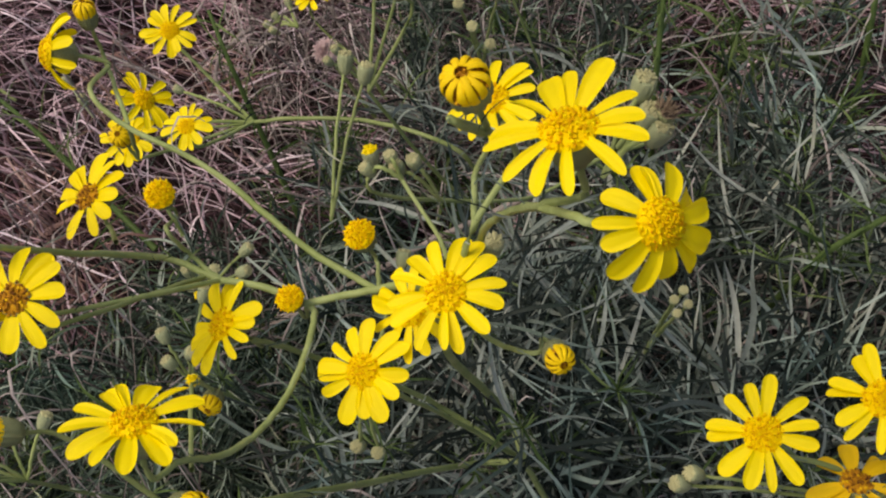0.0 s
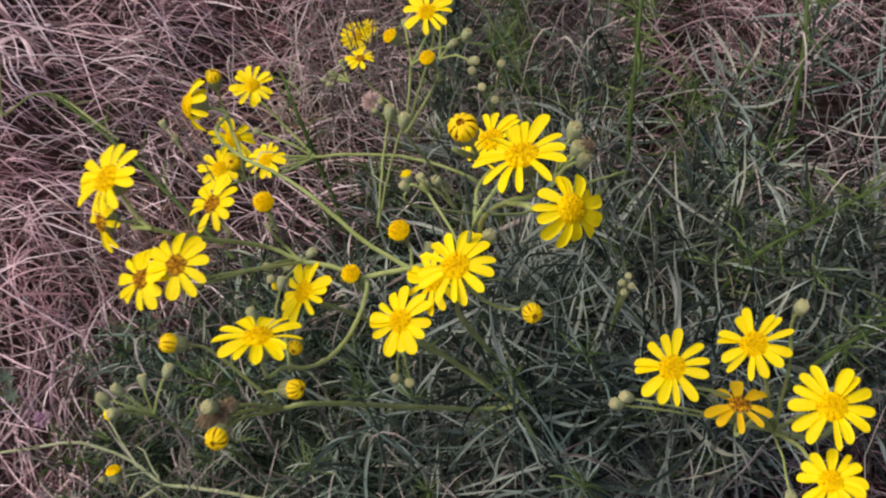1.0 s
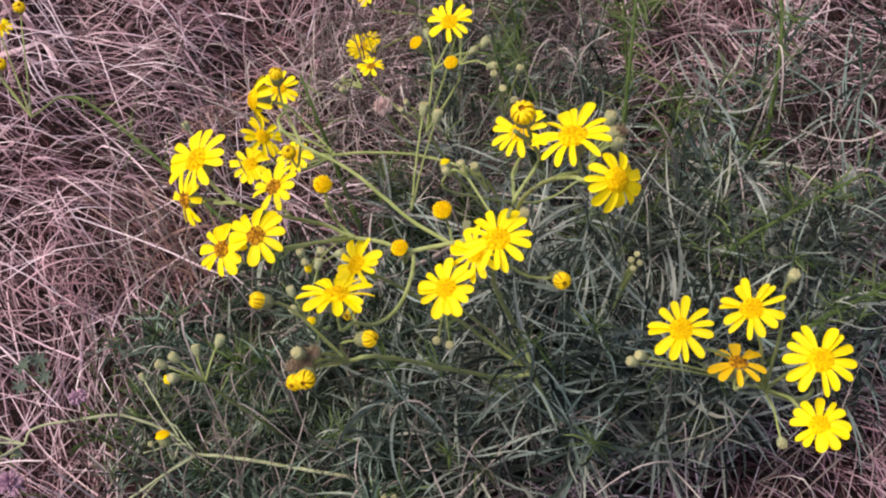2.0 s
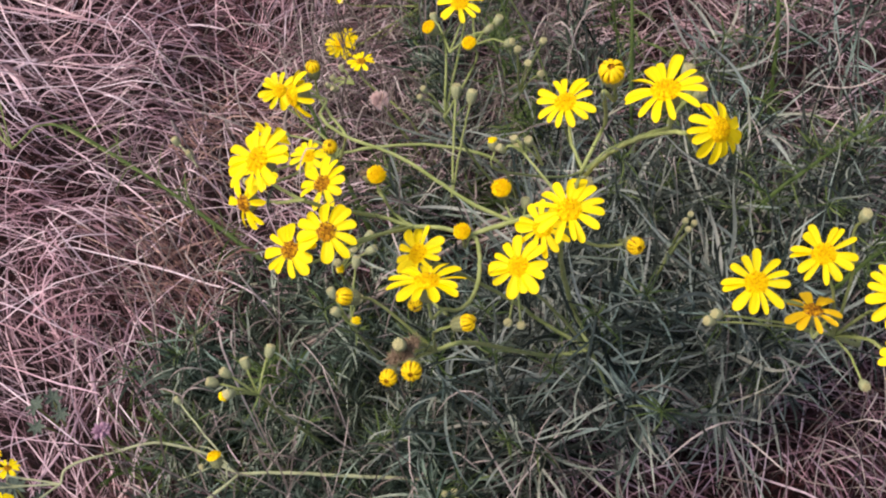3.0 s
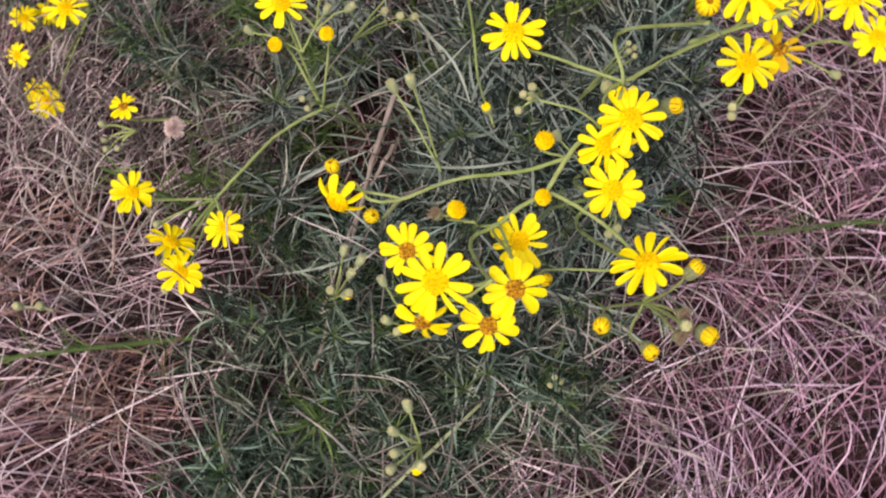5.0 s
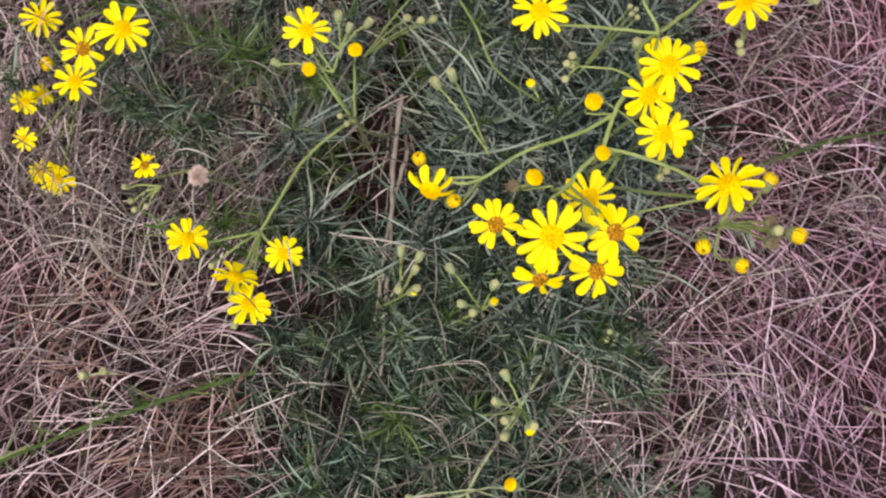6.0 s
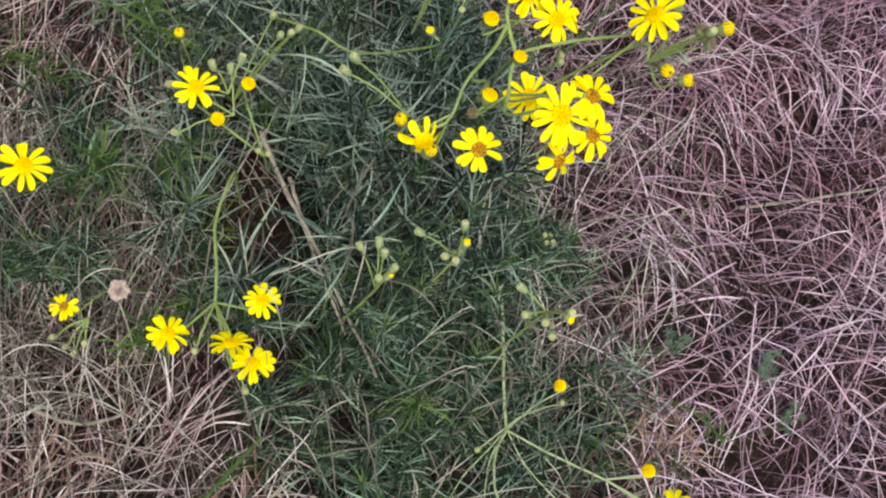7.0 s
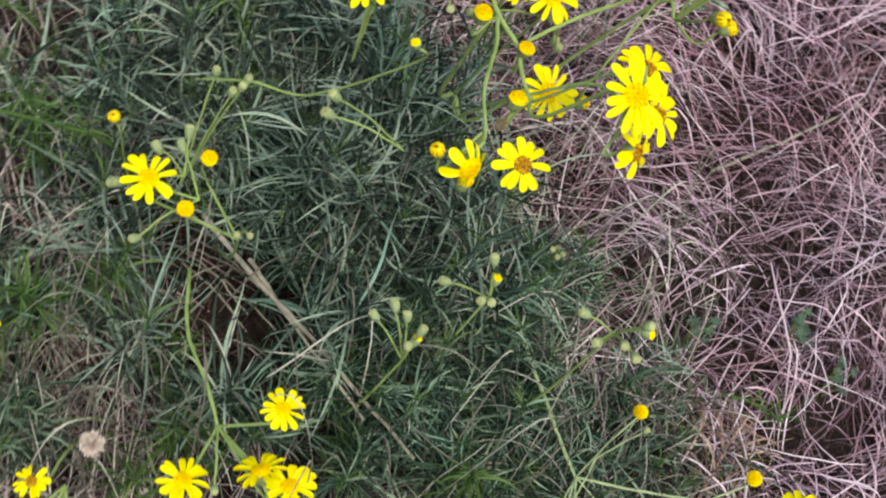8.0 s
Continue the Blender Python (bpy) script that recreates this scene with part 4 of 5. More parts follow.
stem(ragwort_slender, 0.0009, 0.0007, [(-0.0200, 0.1320, 0.1750), (-0.0249, 0.1320, 0.1864), (-0.0287, 0.1321, 0.1890)])
flower_bud(ragwort_slender, (0.0166, 0.1732, 0.2292), (-0.07, 0.23, 0.97), 0.0052, 'opening')
stem(ragwort_slender, 0.0009, 0.0007, [(0.0500, 0.1500, 0.0600), (0.0300, 0.1650, 0.1704), (0.0174, 0.1704, 0.2135), (0.0169, 0.1723, 0.2253)])
flower_bud(ragwort_slender, (0.0031, 0.1780, 0.2046), (0.10, 0.88, 0.46), 0.0042, 'green')
stem(ragwort_slender, 0.0009, 0.0007, [(-0.0000, 0.1500, 0.2000), (0.0015, 0.1640, 0.2053), (0.0028, 0.1754, 0.2032)])
flower_bud(ragwort_slender, (0.0138, 0.1578, 0.2072), (0.59, 0.33, 0.74), 0.0042, 'green')
stem(ragwort_slender, 0.0009, 0.0007, [(-0.0000, 0.1500, 0.2000), (0.0069, 0.1539, 0.2066), (0.0120, 0.1568, 0.2050)])
flower_bud(ragwort_slender, (0.0169, 0.1422, 0.2079), (0.65, -0.30, 0.69), 0.0042, 'green')
stem(ragwort_slender, 0.0009, 0.0007, [(-0.0000, 0.1500, 0.2000), (0.0084, 0.1461, 0.2070), (0.0149, 0.1431, 0.2058)])
flower_bud(ragwort_main, (-0.0015, 0.0596, 0.2605), (-0.05, 0.42, 0.91), 0.0047, 'tipped')
stem(ragwort_main, 0.0012, 0.0008, [(0.0763, 0.1162, 0.1492), (0.0544, 0.0984, 0.1707), (0.0324, 0.0805, 0.1841), (-0.0009, 0.0546, 0.2456), (-0.0013, 0.0580, 0.2568)])
flower_bud(ragwort_main, (-0.0056, 0.0941, 0.2451), (0.30, 0.56, 0.77), 0.0045, 'green')
stem(ragwort_main, 0.0009, 0.0007, [(-0.0217, 0.0637, 0.2136), (-0.0136, 0.0789, 0.2323), (-0.0065, 0.0924, 0.2428)])
flower_bud(ragwort_main, (-0.0118, 0.0994, 0.2435), (0.18, 0.66, 0.73), 0.0045, 'green')
stem(ragwort_main, 0.0009, 0.0007, [(-0.0217, 0.0637, 0.2136), (-0.0167, 0.0816, 0.2315), (-0.0124, 0.0975, 0.2413)])
# the small plant with a group of five heads
flower_head(ragwort_small, (-0.1041, 0.1840, 0.1423), (0.12, -0.20, 0.97), 0.0217, 13, 'fresh', 0.00)
flower_head(ragwort_small, (-0.0915, 0.1365, 0.1492), (-0.01, -0.04, 1.00), 0.0194, 12, 'fresh', 0.00)
flower_head(ragwort_small, (-0.1199, 0.1425, 0.1338), (0.12, -0.01, 0.99), 0.0225, 12, 'fresh', 0.00)
flower_head(ragwort_small, (-0.1114, 0.1533, 0.1433), (0.64, -0.02, 0.77), 0.0238, 12, 'fresh', 0.00)
flower_head(ragwort_small, (-0.0648, 0.2380, 0.0810), (0.10, 0.19, 0.98), 0.0170, 12, 'aged', 0.00)
stem(ragwort_small, 0.0014, 0.0011, [(0.0200, 0.1300, 0.0000), (0.0120, 0.1380, 0.0600), (0.0031, 0.1426, 0.1024), (-0.0289, 0.1548, 0.1092), (-0.0598, 0.1564, 0.1150), (-0.0780, 0.1580, 0.1120)])
stem(ragwort_small, 0.0010, 0.0008, [(-0.0780, 0.1580, 0.1120), (-0.1056, 0.1864, 0.1267), (-0.1046, 0.1848, 0.1384)])
stem(ragwort_small, 0.0010, 0.0008, [(-0.0780, 0.1580, 0.1120), (-0.0914, 0.1370, 0.1332), (-0.0914, 0.1366, 0.1452)])
stem(ragwort_small, 0.0010, 0.0008, [(-0.0780, 0.1580, 0.1120), (-0.1213, 0.1426, 0.1179), (-0.1204, 0.1425, 0.1298)])
stem(ragwort_small, 0.0010, 0.0008, [(-0.0780, 0.1580, 0.1120), (-0.1191, 0.1535, 0.1301), (-0.1140, 0.1534, 0.1403)])
stem(ragwort_small, 0.0012, 0.0008, [(-0.0300, 0.2000, 0.0000), (-0.0443, 0.2161, 0.0470), (-0.0661, 0.2358, 0.0653), (-0.0652, 0.2373, 0.0771)])
flower_bud(ragwort_small, (-0.0846, 0.2387, 0.0701), (-0.51, 0.53, 0.68), 0.0036, 'green')
stem(ragwort_small, 0.0009, 0.0007, [(-0.0710, 0.2248, 0.0780), (-0.0778, 0.2318, 0.0771), (-0.0831, 0.2371, 0.0681)])
flower_bud(ragwort_small, (-0.0883, 0.2341, 0.0701), (-0.65, 0.35, 0.67), 0.0036, 'green')
stem(ragwort_small, 0.0009, 0.0007, [(-0.0710, 0.2248, 0.0780), (-0.0797, 0.2295, 0.0771), (-0.0864, 0.2331, 0.0681)])
flower_bud(ragwort_small, (-0.0785, 0.2455, 0.0703), (-0.27, 0.73, 0.63), 0.0036, 'green')
stem(ragwort_small, 0.0009, 0.0007, [(-0.0710, 0.2248, 0.0780), (-0.0748, 0.2352, 0.0772), (-0.0777, 0.2433, 0.0685)])
flower_bud(ragwort_small, (-0.0843, 0.2280, 0.0738), (-0.67, 0.16, 0.72), 0.0036, 'green')
stem(ragwort_small, 0.0009, 0.0007, [(-0.0710, 0.2248, 0.0780), (-0.0777, 0.2264, 0.0789), (-0.0823, 0.2276, 0.0716)])
flower_bud(ragwort_small, (-0.1080, 0.1708, 0.1220), (-0.78, 0.33, 0.52), 0.0036, 'green')
stem(ragwort_small, 0.0009, 0.0007, [(-0.0780, 0.1580, 0.1120), (-0.0930, 0.1644, 0.1200), (-0.1056, 0.1698, 0.1204)])
flower_bud(ragwort_small, (-0.1312, 0.1458, 0.1207), (-0.92, -0.21, 0.32), 0.0036, 'green')
stem(ragwort_small, 0.0009, 0.0007, [(-0.0780, 0.1580, 0.1120), (-0.1046, 0.1519, 0.1194), (-0.1285, 0.1464, 0.1198)])
# the bushy plant at the slope's foot
flower_head(ragwort_bushy, (-0.0368, 0.2465, 0.1990), (-0.08, -0.20, 0.97), 0.0250, 12, 'fresh', 0.00)
flower_head(ragwort_bushy, (-0.0338, 0.2825, 0.1331), (-0.30, -0.30, 0.90), 0.0240, 12, 'aged', 0.00)
flower_head(ragwort_bushy, (-0.0112, 0.3337, 0.0774), (0.10, -0.10, 0.99), 0.0240, 12, 'fresh', 0.00)
flower_head(ragwort_bushy, (-0.0467, 0.2848, 0.1123), (0.03, 0.04, 1.00), 0.0236, 12, 'fresh', 0.00)
flower_head(ragwort_bushy, (-0.0564, 0.3230, 0.0608), (0.12, -0.19, 0.97), 0.0158, 12, 'fresh', 0.00)
flower_head(ragwort_bushy, (-0.0454, 0.3205, 0.0508), (0.48, -0.31, 0.82), 0.0147, 12, 'fresh', 0.00)
flower_head(ragwort_bushy, (-0.0742, 0.3157, 0.0508), (-0.51, 0.04, 0.86), 0.0152, 12, 'fresh', 0.00)
flower_head(ragwort_bushy, (-0.0820, 0.2965, 0.0230), (0.16, -0.14, 0.98), 0.0210, 14, 'fresh', 0.00)
flower_head(ragwort_bushy, (-0.0790, 0.3120, 0.0080), (-0.20, 0.10, 0.97), 0.0170, 12, 'fresh', 0.00)
stem(ragwort_bushy, 0.0011, 0.0008, [(-0.0250, 0.3100, 0.0300), (-0.0620, 0.3170, -0.0080), (-0.0786, 0.3122, 0.0050)])
flower_bud(ragwort_bushy, (-0.0270, 0.3273, 0.0508), (-0.50, 0.44, 0.75), 0.0091, 'opening')
stem(ragwort_bushy, 0.0020, 0.0016, [(-0.0200, 0.3300, 0.0000), (-0.0250, 0.3100, 0.0300)])
stem(ragwort_bushy, 0.0012, 0.0008, [(-0.0250, 0.3100, 0.0300), (-0.0203, 0.2692, 0.1245), (-0.0365, 0.2478, 0.1952)])
stem(ragwort_bushy, 0.0012, 0.0008, [(-0.0250, 0.3100, 0.0300), (-0.0124, 0.3350, 0.0615), (-0.0116, 0.3342, 0.0734)])
stem(ragwort_bushy, 0.0012, 0.0008, [(-0.0250, 0.3100, 0.0300), (-0.0212, 0.3016, 0.0899), (-0.0321, 0.2850, 0.1304)])
stem(ragwort_bushy, 0.0012, 0.0008, [(-0.0250, 0.3100, 0.0300), (-0.0449, 0.2889, 0.0787), (-0.0468, 0.2846, 0.1083)])
stem(ragwort_bushy, 0.0012, 0.0008, [(-0.0250, 0.3100, 0.0300), (-0.0579, 0.3252, 0.0451), (-0.0569, 0.3237, 0.0569)])
stem(ragwort_bushy, 0.0012, 0.0008, [(-0.0250, 0.3100, 0.0300), (-0.0850, 0.2977, 0.0093), (-0.0836, 0.2966, 0.0211)])
stem(ragwort_bushy, 0.0012, 0.0008, [(-0.0250, 0.3100, 0.0300), (-0.0512, 0.3243, 0.0370), (-0.0473, 0.3218, 0.0475)])
stem(ragwort_bushy, 0.0012, 0.0008, [(-0.0250, 0.3100, 0.0300), (-0.0681, 0.3152, 0.0365), (-0.0722, 0.3155, 0.0473)])
stem(ragwort_bushy, 0.0012, 0.0008, [(-0.0250, 0.3100, 0.0300), (-0.0210, 0.3221, 0.0378), (-0.0250, 0.3256, 0.0478)])
# the sprawling plant beside the clover
flower_head(ragwort_sprawling, (-0.2679, 0.0061, 0.1320), (0.38, 0.31, 0.87), 0.0168, 12, 'fresh', 0.00)
flower_head(ragwort_sprawling, (-0.2534, -0.0145, 0.1370), (0.36, 0.33, 0.87), 0.0159, 12, 'fresh', 0.00)
flower_head(ragwort_sprawling, (-0.2519, 0.0047, 0.1320), (0.36, 0.30, 0.88), 0.0114, 12, 'aged', 0.00)
flower_head(ragwort_sprawling, (-0.2652, 0.0161, 0.1220), (0.37, 0.29, 0.88), 0.0111, 12, 'fresh', 0.00)
flower_head(ragwort_sprawling, (-0.2126, -0.0664, 0.1431), (0.27, 0.34, 0.90), 0.0194, 12, 'fresh', 0.00)
flower_head(ragwort_sprawling, (-0.2123, -0.0745, 0.1414), (0.51, -0.28, 0.81), 0.0112, 10, 'fresh', 0.00)
flower_bud(ragwort_sprawling, (-0.1474, -0.0130, 0.1515), (-0.15, 0.68, 0.72), 0.0066, 'button')
flower_bud(ragwort_sprawling, (-0.1916, -0.0616, 0.1302), (-0.00, 0.41, 0.91), 0.0073, 'button')
stem(ragwort_sprawling, 0.0019, 0.0016, [(-0.0100, -0.0150, 0.0000), (-0.0550, -0.0150, 0.0620), (-0.0998, -0.0087, 0.0760), (-0.1325, -0.0030, 0.0810), (-0.1530, -0.0010, 0.0830)])
stem(ragwort_sprawling, 0.0015, 0.0012, [(-0.1530, -0.0010, 0.0830), (-0.1674, 0.0097, 0.0915), (-0.1883, 0.0157, 0.1021), (-0.2069, 0.0131, 0.1072), (-0.2296, 0.0075, 0.1123), (-0.2350, 0.0000, 0.1100)])
stem(ragwort_sprawling, 0.0010, 0.0008, [(-0.2350, 0.0000, 0.1100), (-0.2724, 0.0025, 0.1175), (-0.2694, 0.0049, 0.1285)])
stem(ragwort_sprawling, 0.0010, 0.0008, [(-0.2350, 0.0000, 0.1100), (-0.2562, 0.0011, 0.1174), (-0.2534, 0.0035, 0.1285)])
stem(ragwort_sprawling, 0.0010, 0.0008, [(-0.2350, 0.0000, 0.1100), (-0.2578, -0.0185, 0.1225), (-0.2549, -0.0159, 0.1335)])
stem(ragwort_sprawling, 0.0010, 0.0008, [(-0.2350, 0.0000, 0.1100), (-0.2697, 0.0125, 0.1074), (-0.2667, 0.0149, 0.1185)])
stem(ragwort_sprawling, 0.0014, 0.0011, [(-0.1530, -0.0010, 0.0830), (-0.1718, -0.0205, 0.0972), (-0.1909, -0.0431, 0.1124)])
stem(ragwort_sprawling, 0.0010, 0.0008, [(-0.1909, -0.0431, 0.1124), (-0.1916, -0.0665, 0.1152), (-0.1916, -0.0632, 0.1265)])
stem(ragwort_sprawling, 0.0010, 0.0008, [(-0.1909, -0.0431, 0.1124), (-0.2158, -0.0705, 0.1283), (-0.2137, -0.0678, 0.1395)])
stem(ragwort_sprawling, 0.0010, 0.0008, [(-0.1909, -0.0431, 0.1124), (-0.2185, -0.0711, 0.1276), (-0.2144, -0.0734, 0.1381)])
stem(ragwort_sprawling, 0.0010, 0.0008, [(-0.1530, -0.0010, 0.0830), (-0.1495, -0.0074, 0.1191), (-0.1455, -0.0211, 0.1389), (-0.1467, -0.0157, 0.1486)])
stem(ragwort_sprawling, 0.0008, 0.0006, [(-0.1530, -0.0010, 0.0830), (-0.1656, 0.0078, 0.0743), (-0.1781, 0.0101, 0.0636), (-0.1936, 0.0116, 0.0511)])
stem(ragwort_sprawling, 0.0008, 0.0006, [(-0.1530, -0.0010, 0.0830), (-0.1667, 0.0153, 0.0713), (-0.1726, 0.0223, 0.0623), (-0.1837, 0.0302, 0.0490)])
stem(ragwort_sprawling, 0.0008, 0.0006, [(-0.1530, -0.0010, 0.0830), (-0.1726, -0.0106, 0.0775), (-0.1887, -0.0251, 0.0703), (-0.2024, -0.0400, 0.0647)])
flower_bud(ragwort_sprawling, (-0.1550, -0.0149, 0.1460), (-0.04, -0.31, 0.95), 0.0030, 'green')
stem(ragwort_sprawling, 0.0009, 0.0007, [(-0.1530, -0.0010, 0.1130), (-0.1540, -0.0079, 0.1325), (-0.1549, -0.0140, 0.1431)])
flower_bud(ragwort_sprawling, (-0.1718, 0.0289, 0.1244), (-0.46, 0.72, 0.52), 0.0030, 'green')
stem(ragwort_sprawling, 0.0009, 0.0007, [(-0.1530, -0.0010, 0.1130), (-0.1624, 0.0139, 0.1217), (-0.1704, 0.0267, 0.1228)])
flower_bud(ragwort_sprawling, (-0.1831, 0.2156, 0.0678), (-0.35, 0.50, 0.79), 0.0051, 'green')
stem(ragwort_sprawling, 0.0009, 0.0007, [(-0.1729, 0.2013, 0.0550), (-0.1780, 0.2085, 0.0644), (-0.1820, 0.2141, 0.0654)])
flower_bud(ragwort_sprawling, (-0.1757, 0.2072, 0.0641), (-0.14, 0.29, 0.95), 0.0051, 'green')
stem(ragwort_sprawling, 0.0009, 0.0007, [(-0.1729, 0.2013, 0.0550), (-0.1743, 0.2042, 0.0626), (-0.1753, 0.2063, 0.0613)])
# the plant still in bud
stem(ragwort_in_bud, 0.0016, 0.0010, [(-0.0640, 0.0901, 0.0000), (-0.0800, 0.0846, 0.0784), (-0.0840, 0.0751, 0.1367)])
flower_bud(ragwort_in_bud, (-0.0848, 0.0768, 0.1568), (-0.06, 0.12, 0.99), 0.0048, 'green')
stem(ragwort_in_bud, 0.0009, 0.0008, [(-0.0840, 0.0751, 0.1367), (-0.0844, 0.0759, 0.1487), (-0.0847, 0.0764, 0.1538)])
flower_bud(ragwort_in_bud, (-0.0813, 0.0694, 0.1517), (0.14, -0.47, 0.87), 0.0045, 'tipped')
stem(ragwort_in_bud, 0.0009, 0.0008, [(-0.0840, 0.0751, 0.1367), (-0.0822, 0.0725, 0.1464), (-0.0817, 0.0708, 0.1491)])
flower_bud(ragwort_in_bud, (-0.0809, 0.0683, 0.1612), (0.18, -0.38, 0.91), 0.0043, 'green')
stem(ragwort_in_bud, 0.0009, 0.0008, [(-0.0840, 0.0751, 0.1367), (-0.0825, 0.0717, 0.1510), (-0.0814, 0.0694, 0.1585)])
flower_bud(ragwort_in_bud, (-0.0632, 0.0743, 0.1575), (0.82, -0.03, 0.57), 0.0043, 'green')
stem(ragwort_in_bud, 0.0009, 0.0008, [(-0.0840, 0.0751, 0.1367), (-0.0736, 0.0747, 0.1491), (-0.0657, 0.0744, 0.1558)])
flower_bud(ragwort_in_bud, (-0.0727, 0.0732, 0.1630), (0.55, -0.09, 0.83), 0.0043, 'green')
stem(ragwort_in_bud, 0.0009, 0.0008, [(-0.0840, 0.0751, 0.1367), (-0.0784, 0.0741, 0.1519), (-0.0743, 0.0735, 0.1605)])
flower_bud(ragwort_in_bud, (-0.0640, 0.0846, 0.1537), (0.79, 0.37, 0.49), 0.0043, 'green')
stem(ragwort_in_bud, 0.0009, 0.0008, [(-0.0840, 0.0751, 0.1367), (-0.0740, 0.0798, 0.1472), (-0.0663, 0.0835, 0.1522)])
stem(ragwort_in_bud, 0.0016, 0.0010, [(-0.0579, 0.0501, 0.0000), (-0.0739, 0.0446, 0.0914), (-0.0779, 0.0351, 0.1629)])
flower_bud(ragwort_in_bud, (-0.0693, 0.0356, 0.1886), (0.45, 0.02, 0.89), 0.0048, 'green')
stem(ragwort_in_bud, 0.0009, 0.0008, [(-0.0779, 0.0351, 0.1629), (-0.0736, 0.0354, 0.1777), (-0.0706, 0.0355, 0.1859)])
flower_bud(ragwort_in_bud, (-0.0738, 0.0318, 0.1732), (0.11, -0.17, 0.98), 0.0045, 'tipped')
stem(ragwort_in_bud, 0.0009, 0.0008, [(-0.0779, 0.0351, 0.1629), (-0.0744, 0.0328, 0.1681), (-0.0742, 0.0323, 0.1703)])
flower_bud(ragwort_in_bud, (-0.0833, 0.0464, 0.1791), (-0.31, 0.65, 0.70), 0.0043, 'green')
stem(ragwort_in_bud, 0.0009, 0.0008, [(-0.0779, 0.0351, 0.1629), (-0.0806, 0.0408, 0.1730), (-0.0824, 0.0445, 0.1771)])
flower_bud(ragwort_in_bud, (-0.0834, 0.0391, 0.1725), (-0.50, 0.35, 0.79), 0.0043, 'green')
stem(ragwort_in_bud, 0.0009, 0.0008, [(-0.0779, 0.0351, 0.1629), (-0.0806, 0.0371, 0.1697), (-0.0819, 0.0380, 0.1701)])
flower_bud(ragwort_in_bud, (-0.0694, 0.0592, 0.1806), (0.30, 0.84, 0.45), 0.0043, 'green')
stem(ragwort_in_bud, 0.0009, 0.0008, [(-0.0779, 0.0351, 0.1629), (-0.0736, 0.0472, 0.1738), (-0.0703, 0.0566, 0.1793)])
stem(ragwort_in_bud, 0.0016, 0.0010, [(-0.0981, 0.0147, 0.0000), (-0.1141, 0.0092, 0.1026), (-0.1181, -0.0003, 0.1852)])
flower_bud(ragwort_in_bud, (-0.1265, -0.0062, 0.2069), (-0.47, -0.33, 0.82), 0.0048, 'green')
stem(ragwort_in_bud, 0.0009, 0.0008, [(-0.1181, -0.0003, 0.1852), (-0.1223, -0.0033, 0.1980), (-0.1251, -0.0052, 0.2044)])
flower_bud(ragwort_in_bud, (-0.1288, -0.0058, 0.2038), (-0.64, -0.45, 0.63), 0.0045, 'tipped')
stem(ragwort_in_bud, 0.0009, 0.0008, [(-0.1181, -0.0003, 0.1852), (-0.1237, -0.0022, 0.1996), (-0.1269, -0.0045, 0.2019)])
flower_bud(ragwort_in_bud, (-0.1357, 0.0037, 0.1998), (-0.83, 0.19, 0.53), 0.0043, 'green')
stem(ragwort_in_bud, 0.0009, 0.0008, [(-0.1181, -0.0003, 0.1852), (-0.1269, 0.0017, 0.1945), (-0.1333, 0.0031, 0.1982)])
flower_bud(ragwort_in_bud, (-0.1214, 0.0137, 0.1933), (-0.20, 0.85, 0.49), 0.0043, 'green')
stem(ragwort_in_bud, 0.0009, 0.0008, [(-0.1181, -0.0003, 0.1852), (-0.1198, 0.0067, 0.1912), (-0.1208, 0.0111, 0.1918)])
flower_bud(ragwort_in_bud, (-0.1291, 0.0066, 0.2015), (-0.62, 0.39, 0.68), 0.0043, 'green')
stem(ragwort_in_bud, 0.0009, 0.0008, [(-0.1181, -0.0003, 0.1852), (-0.1236, 0.0032, 0.1953), (-0.1272, 0.0055, 0.1995)])
flower_bud(ragwort_in_bud, (-0.1082, 0.0154, 0.1982), (0.46, 0.74, 0.49), 0.0043, 'green')
stem(ragwort_in_bud, 0.0009, 0.0008, [(-0.1181, -0.0003, 0.1852), (-0.1131, 0.0075, 0.1937), (-0.1096, 0.0132, 0.1967)])
stem(ragwort_in_bud, 0.0012, 0.0009, [(-0.0269, -0.0167, 0.0000), (-0.0469, -0.0367, 0.0867)])
flower_bud(ragwort_in_bud, (-0.0495, -0.0347, 0.1076), (-0.09, 0.07, 0.99), 0.0033, 'green')
stem(ragwort_in_bud, 0.0009, 0.0007, [(-0.0469, -0.0367, 0.0867), (-0.0482, -0.0357, 0.1002), (-0.0492, -0.0349, 0.1046)])
flower_bud(ragwort_in_bud, (-0.0449, -0.0343, 0.1078), (0.06, 0.08, 1.00), 0.0033, 'green')
stem(ragwort_in_bud, 0.0009, 0.0007, [(-0.0469, -0.0367, 0.0867), (-0.0459, -0.0355, 0.1003), (-0.0451, -0.0345, 0.1048)])
flower_bud(ragwort_in_bud, (-0.0484, -0.0395, 0.1055), (-0.05, -0.10, 0.99), 0.0033, 'green')
stem(ragwort_in_bud, 0.0009, 0.0007, [(-0.0469, -0.0367, 0.0867), (-0.0476, -0.0381, 0.0991), (-0.0482, -0.0393, 0.1025)])
flower_bud(ragwort_in_bud, (-0.0442, -0.0383, 0.1060), (0.09, -0.05, 0.99), 0.0033, 'green')
stem(ragwort_in_bud, 0.0009, 0.0007, [(-0.0469, -0.0367, 0.0867), (-0.0455, -0.0375, 0.0994), (-0.0445, -0.0382, 0.1030)])
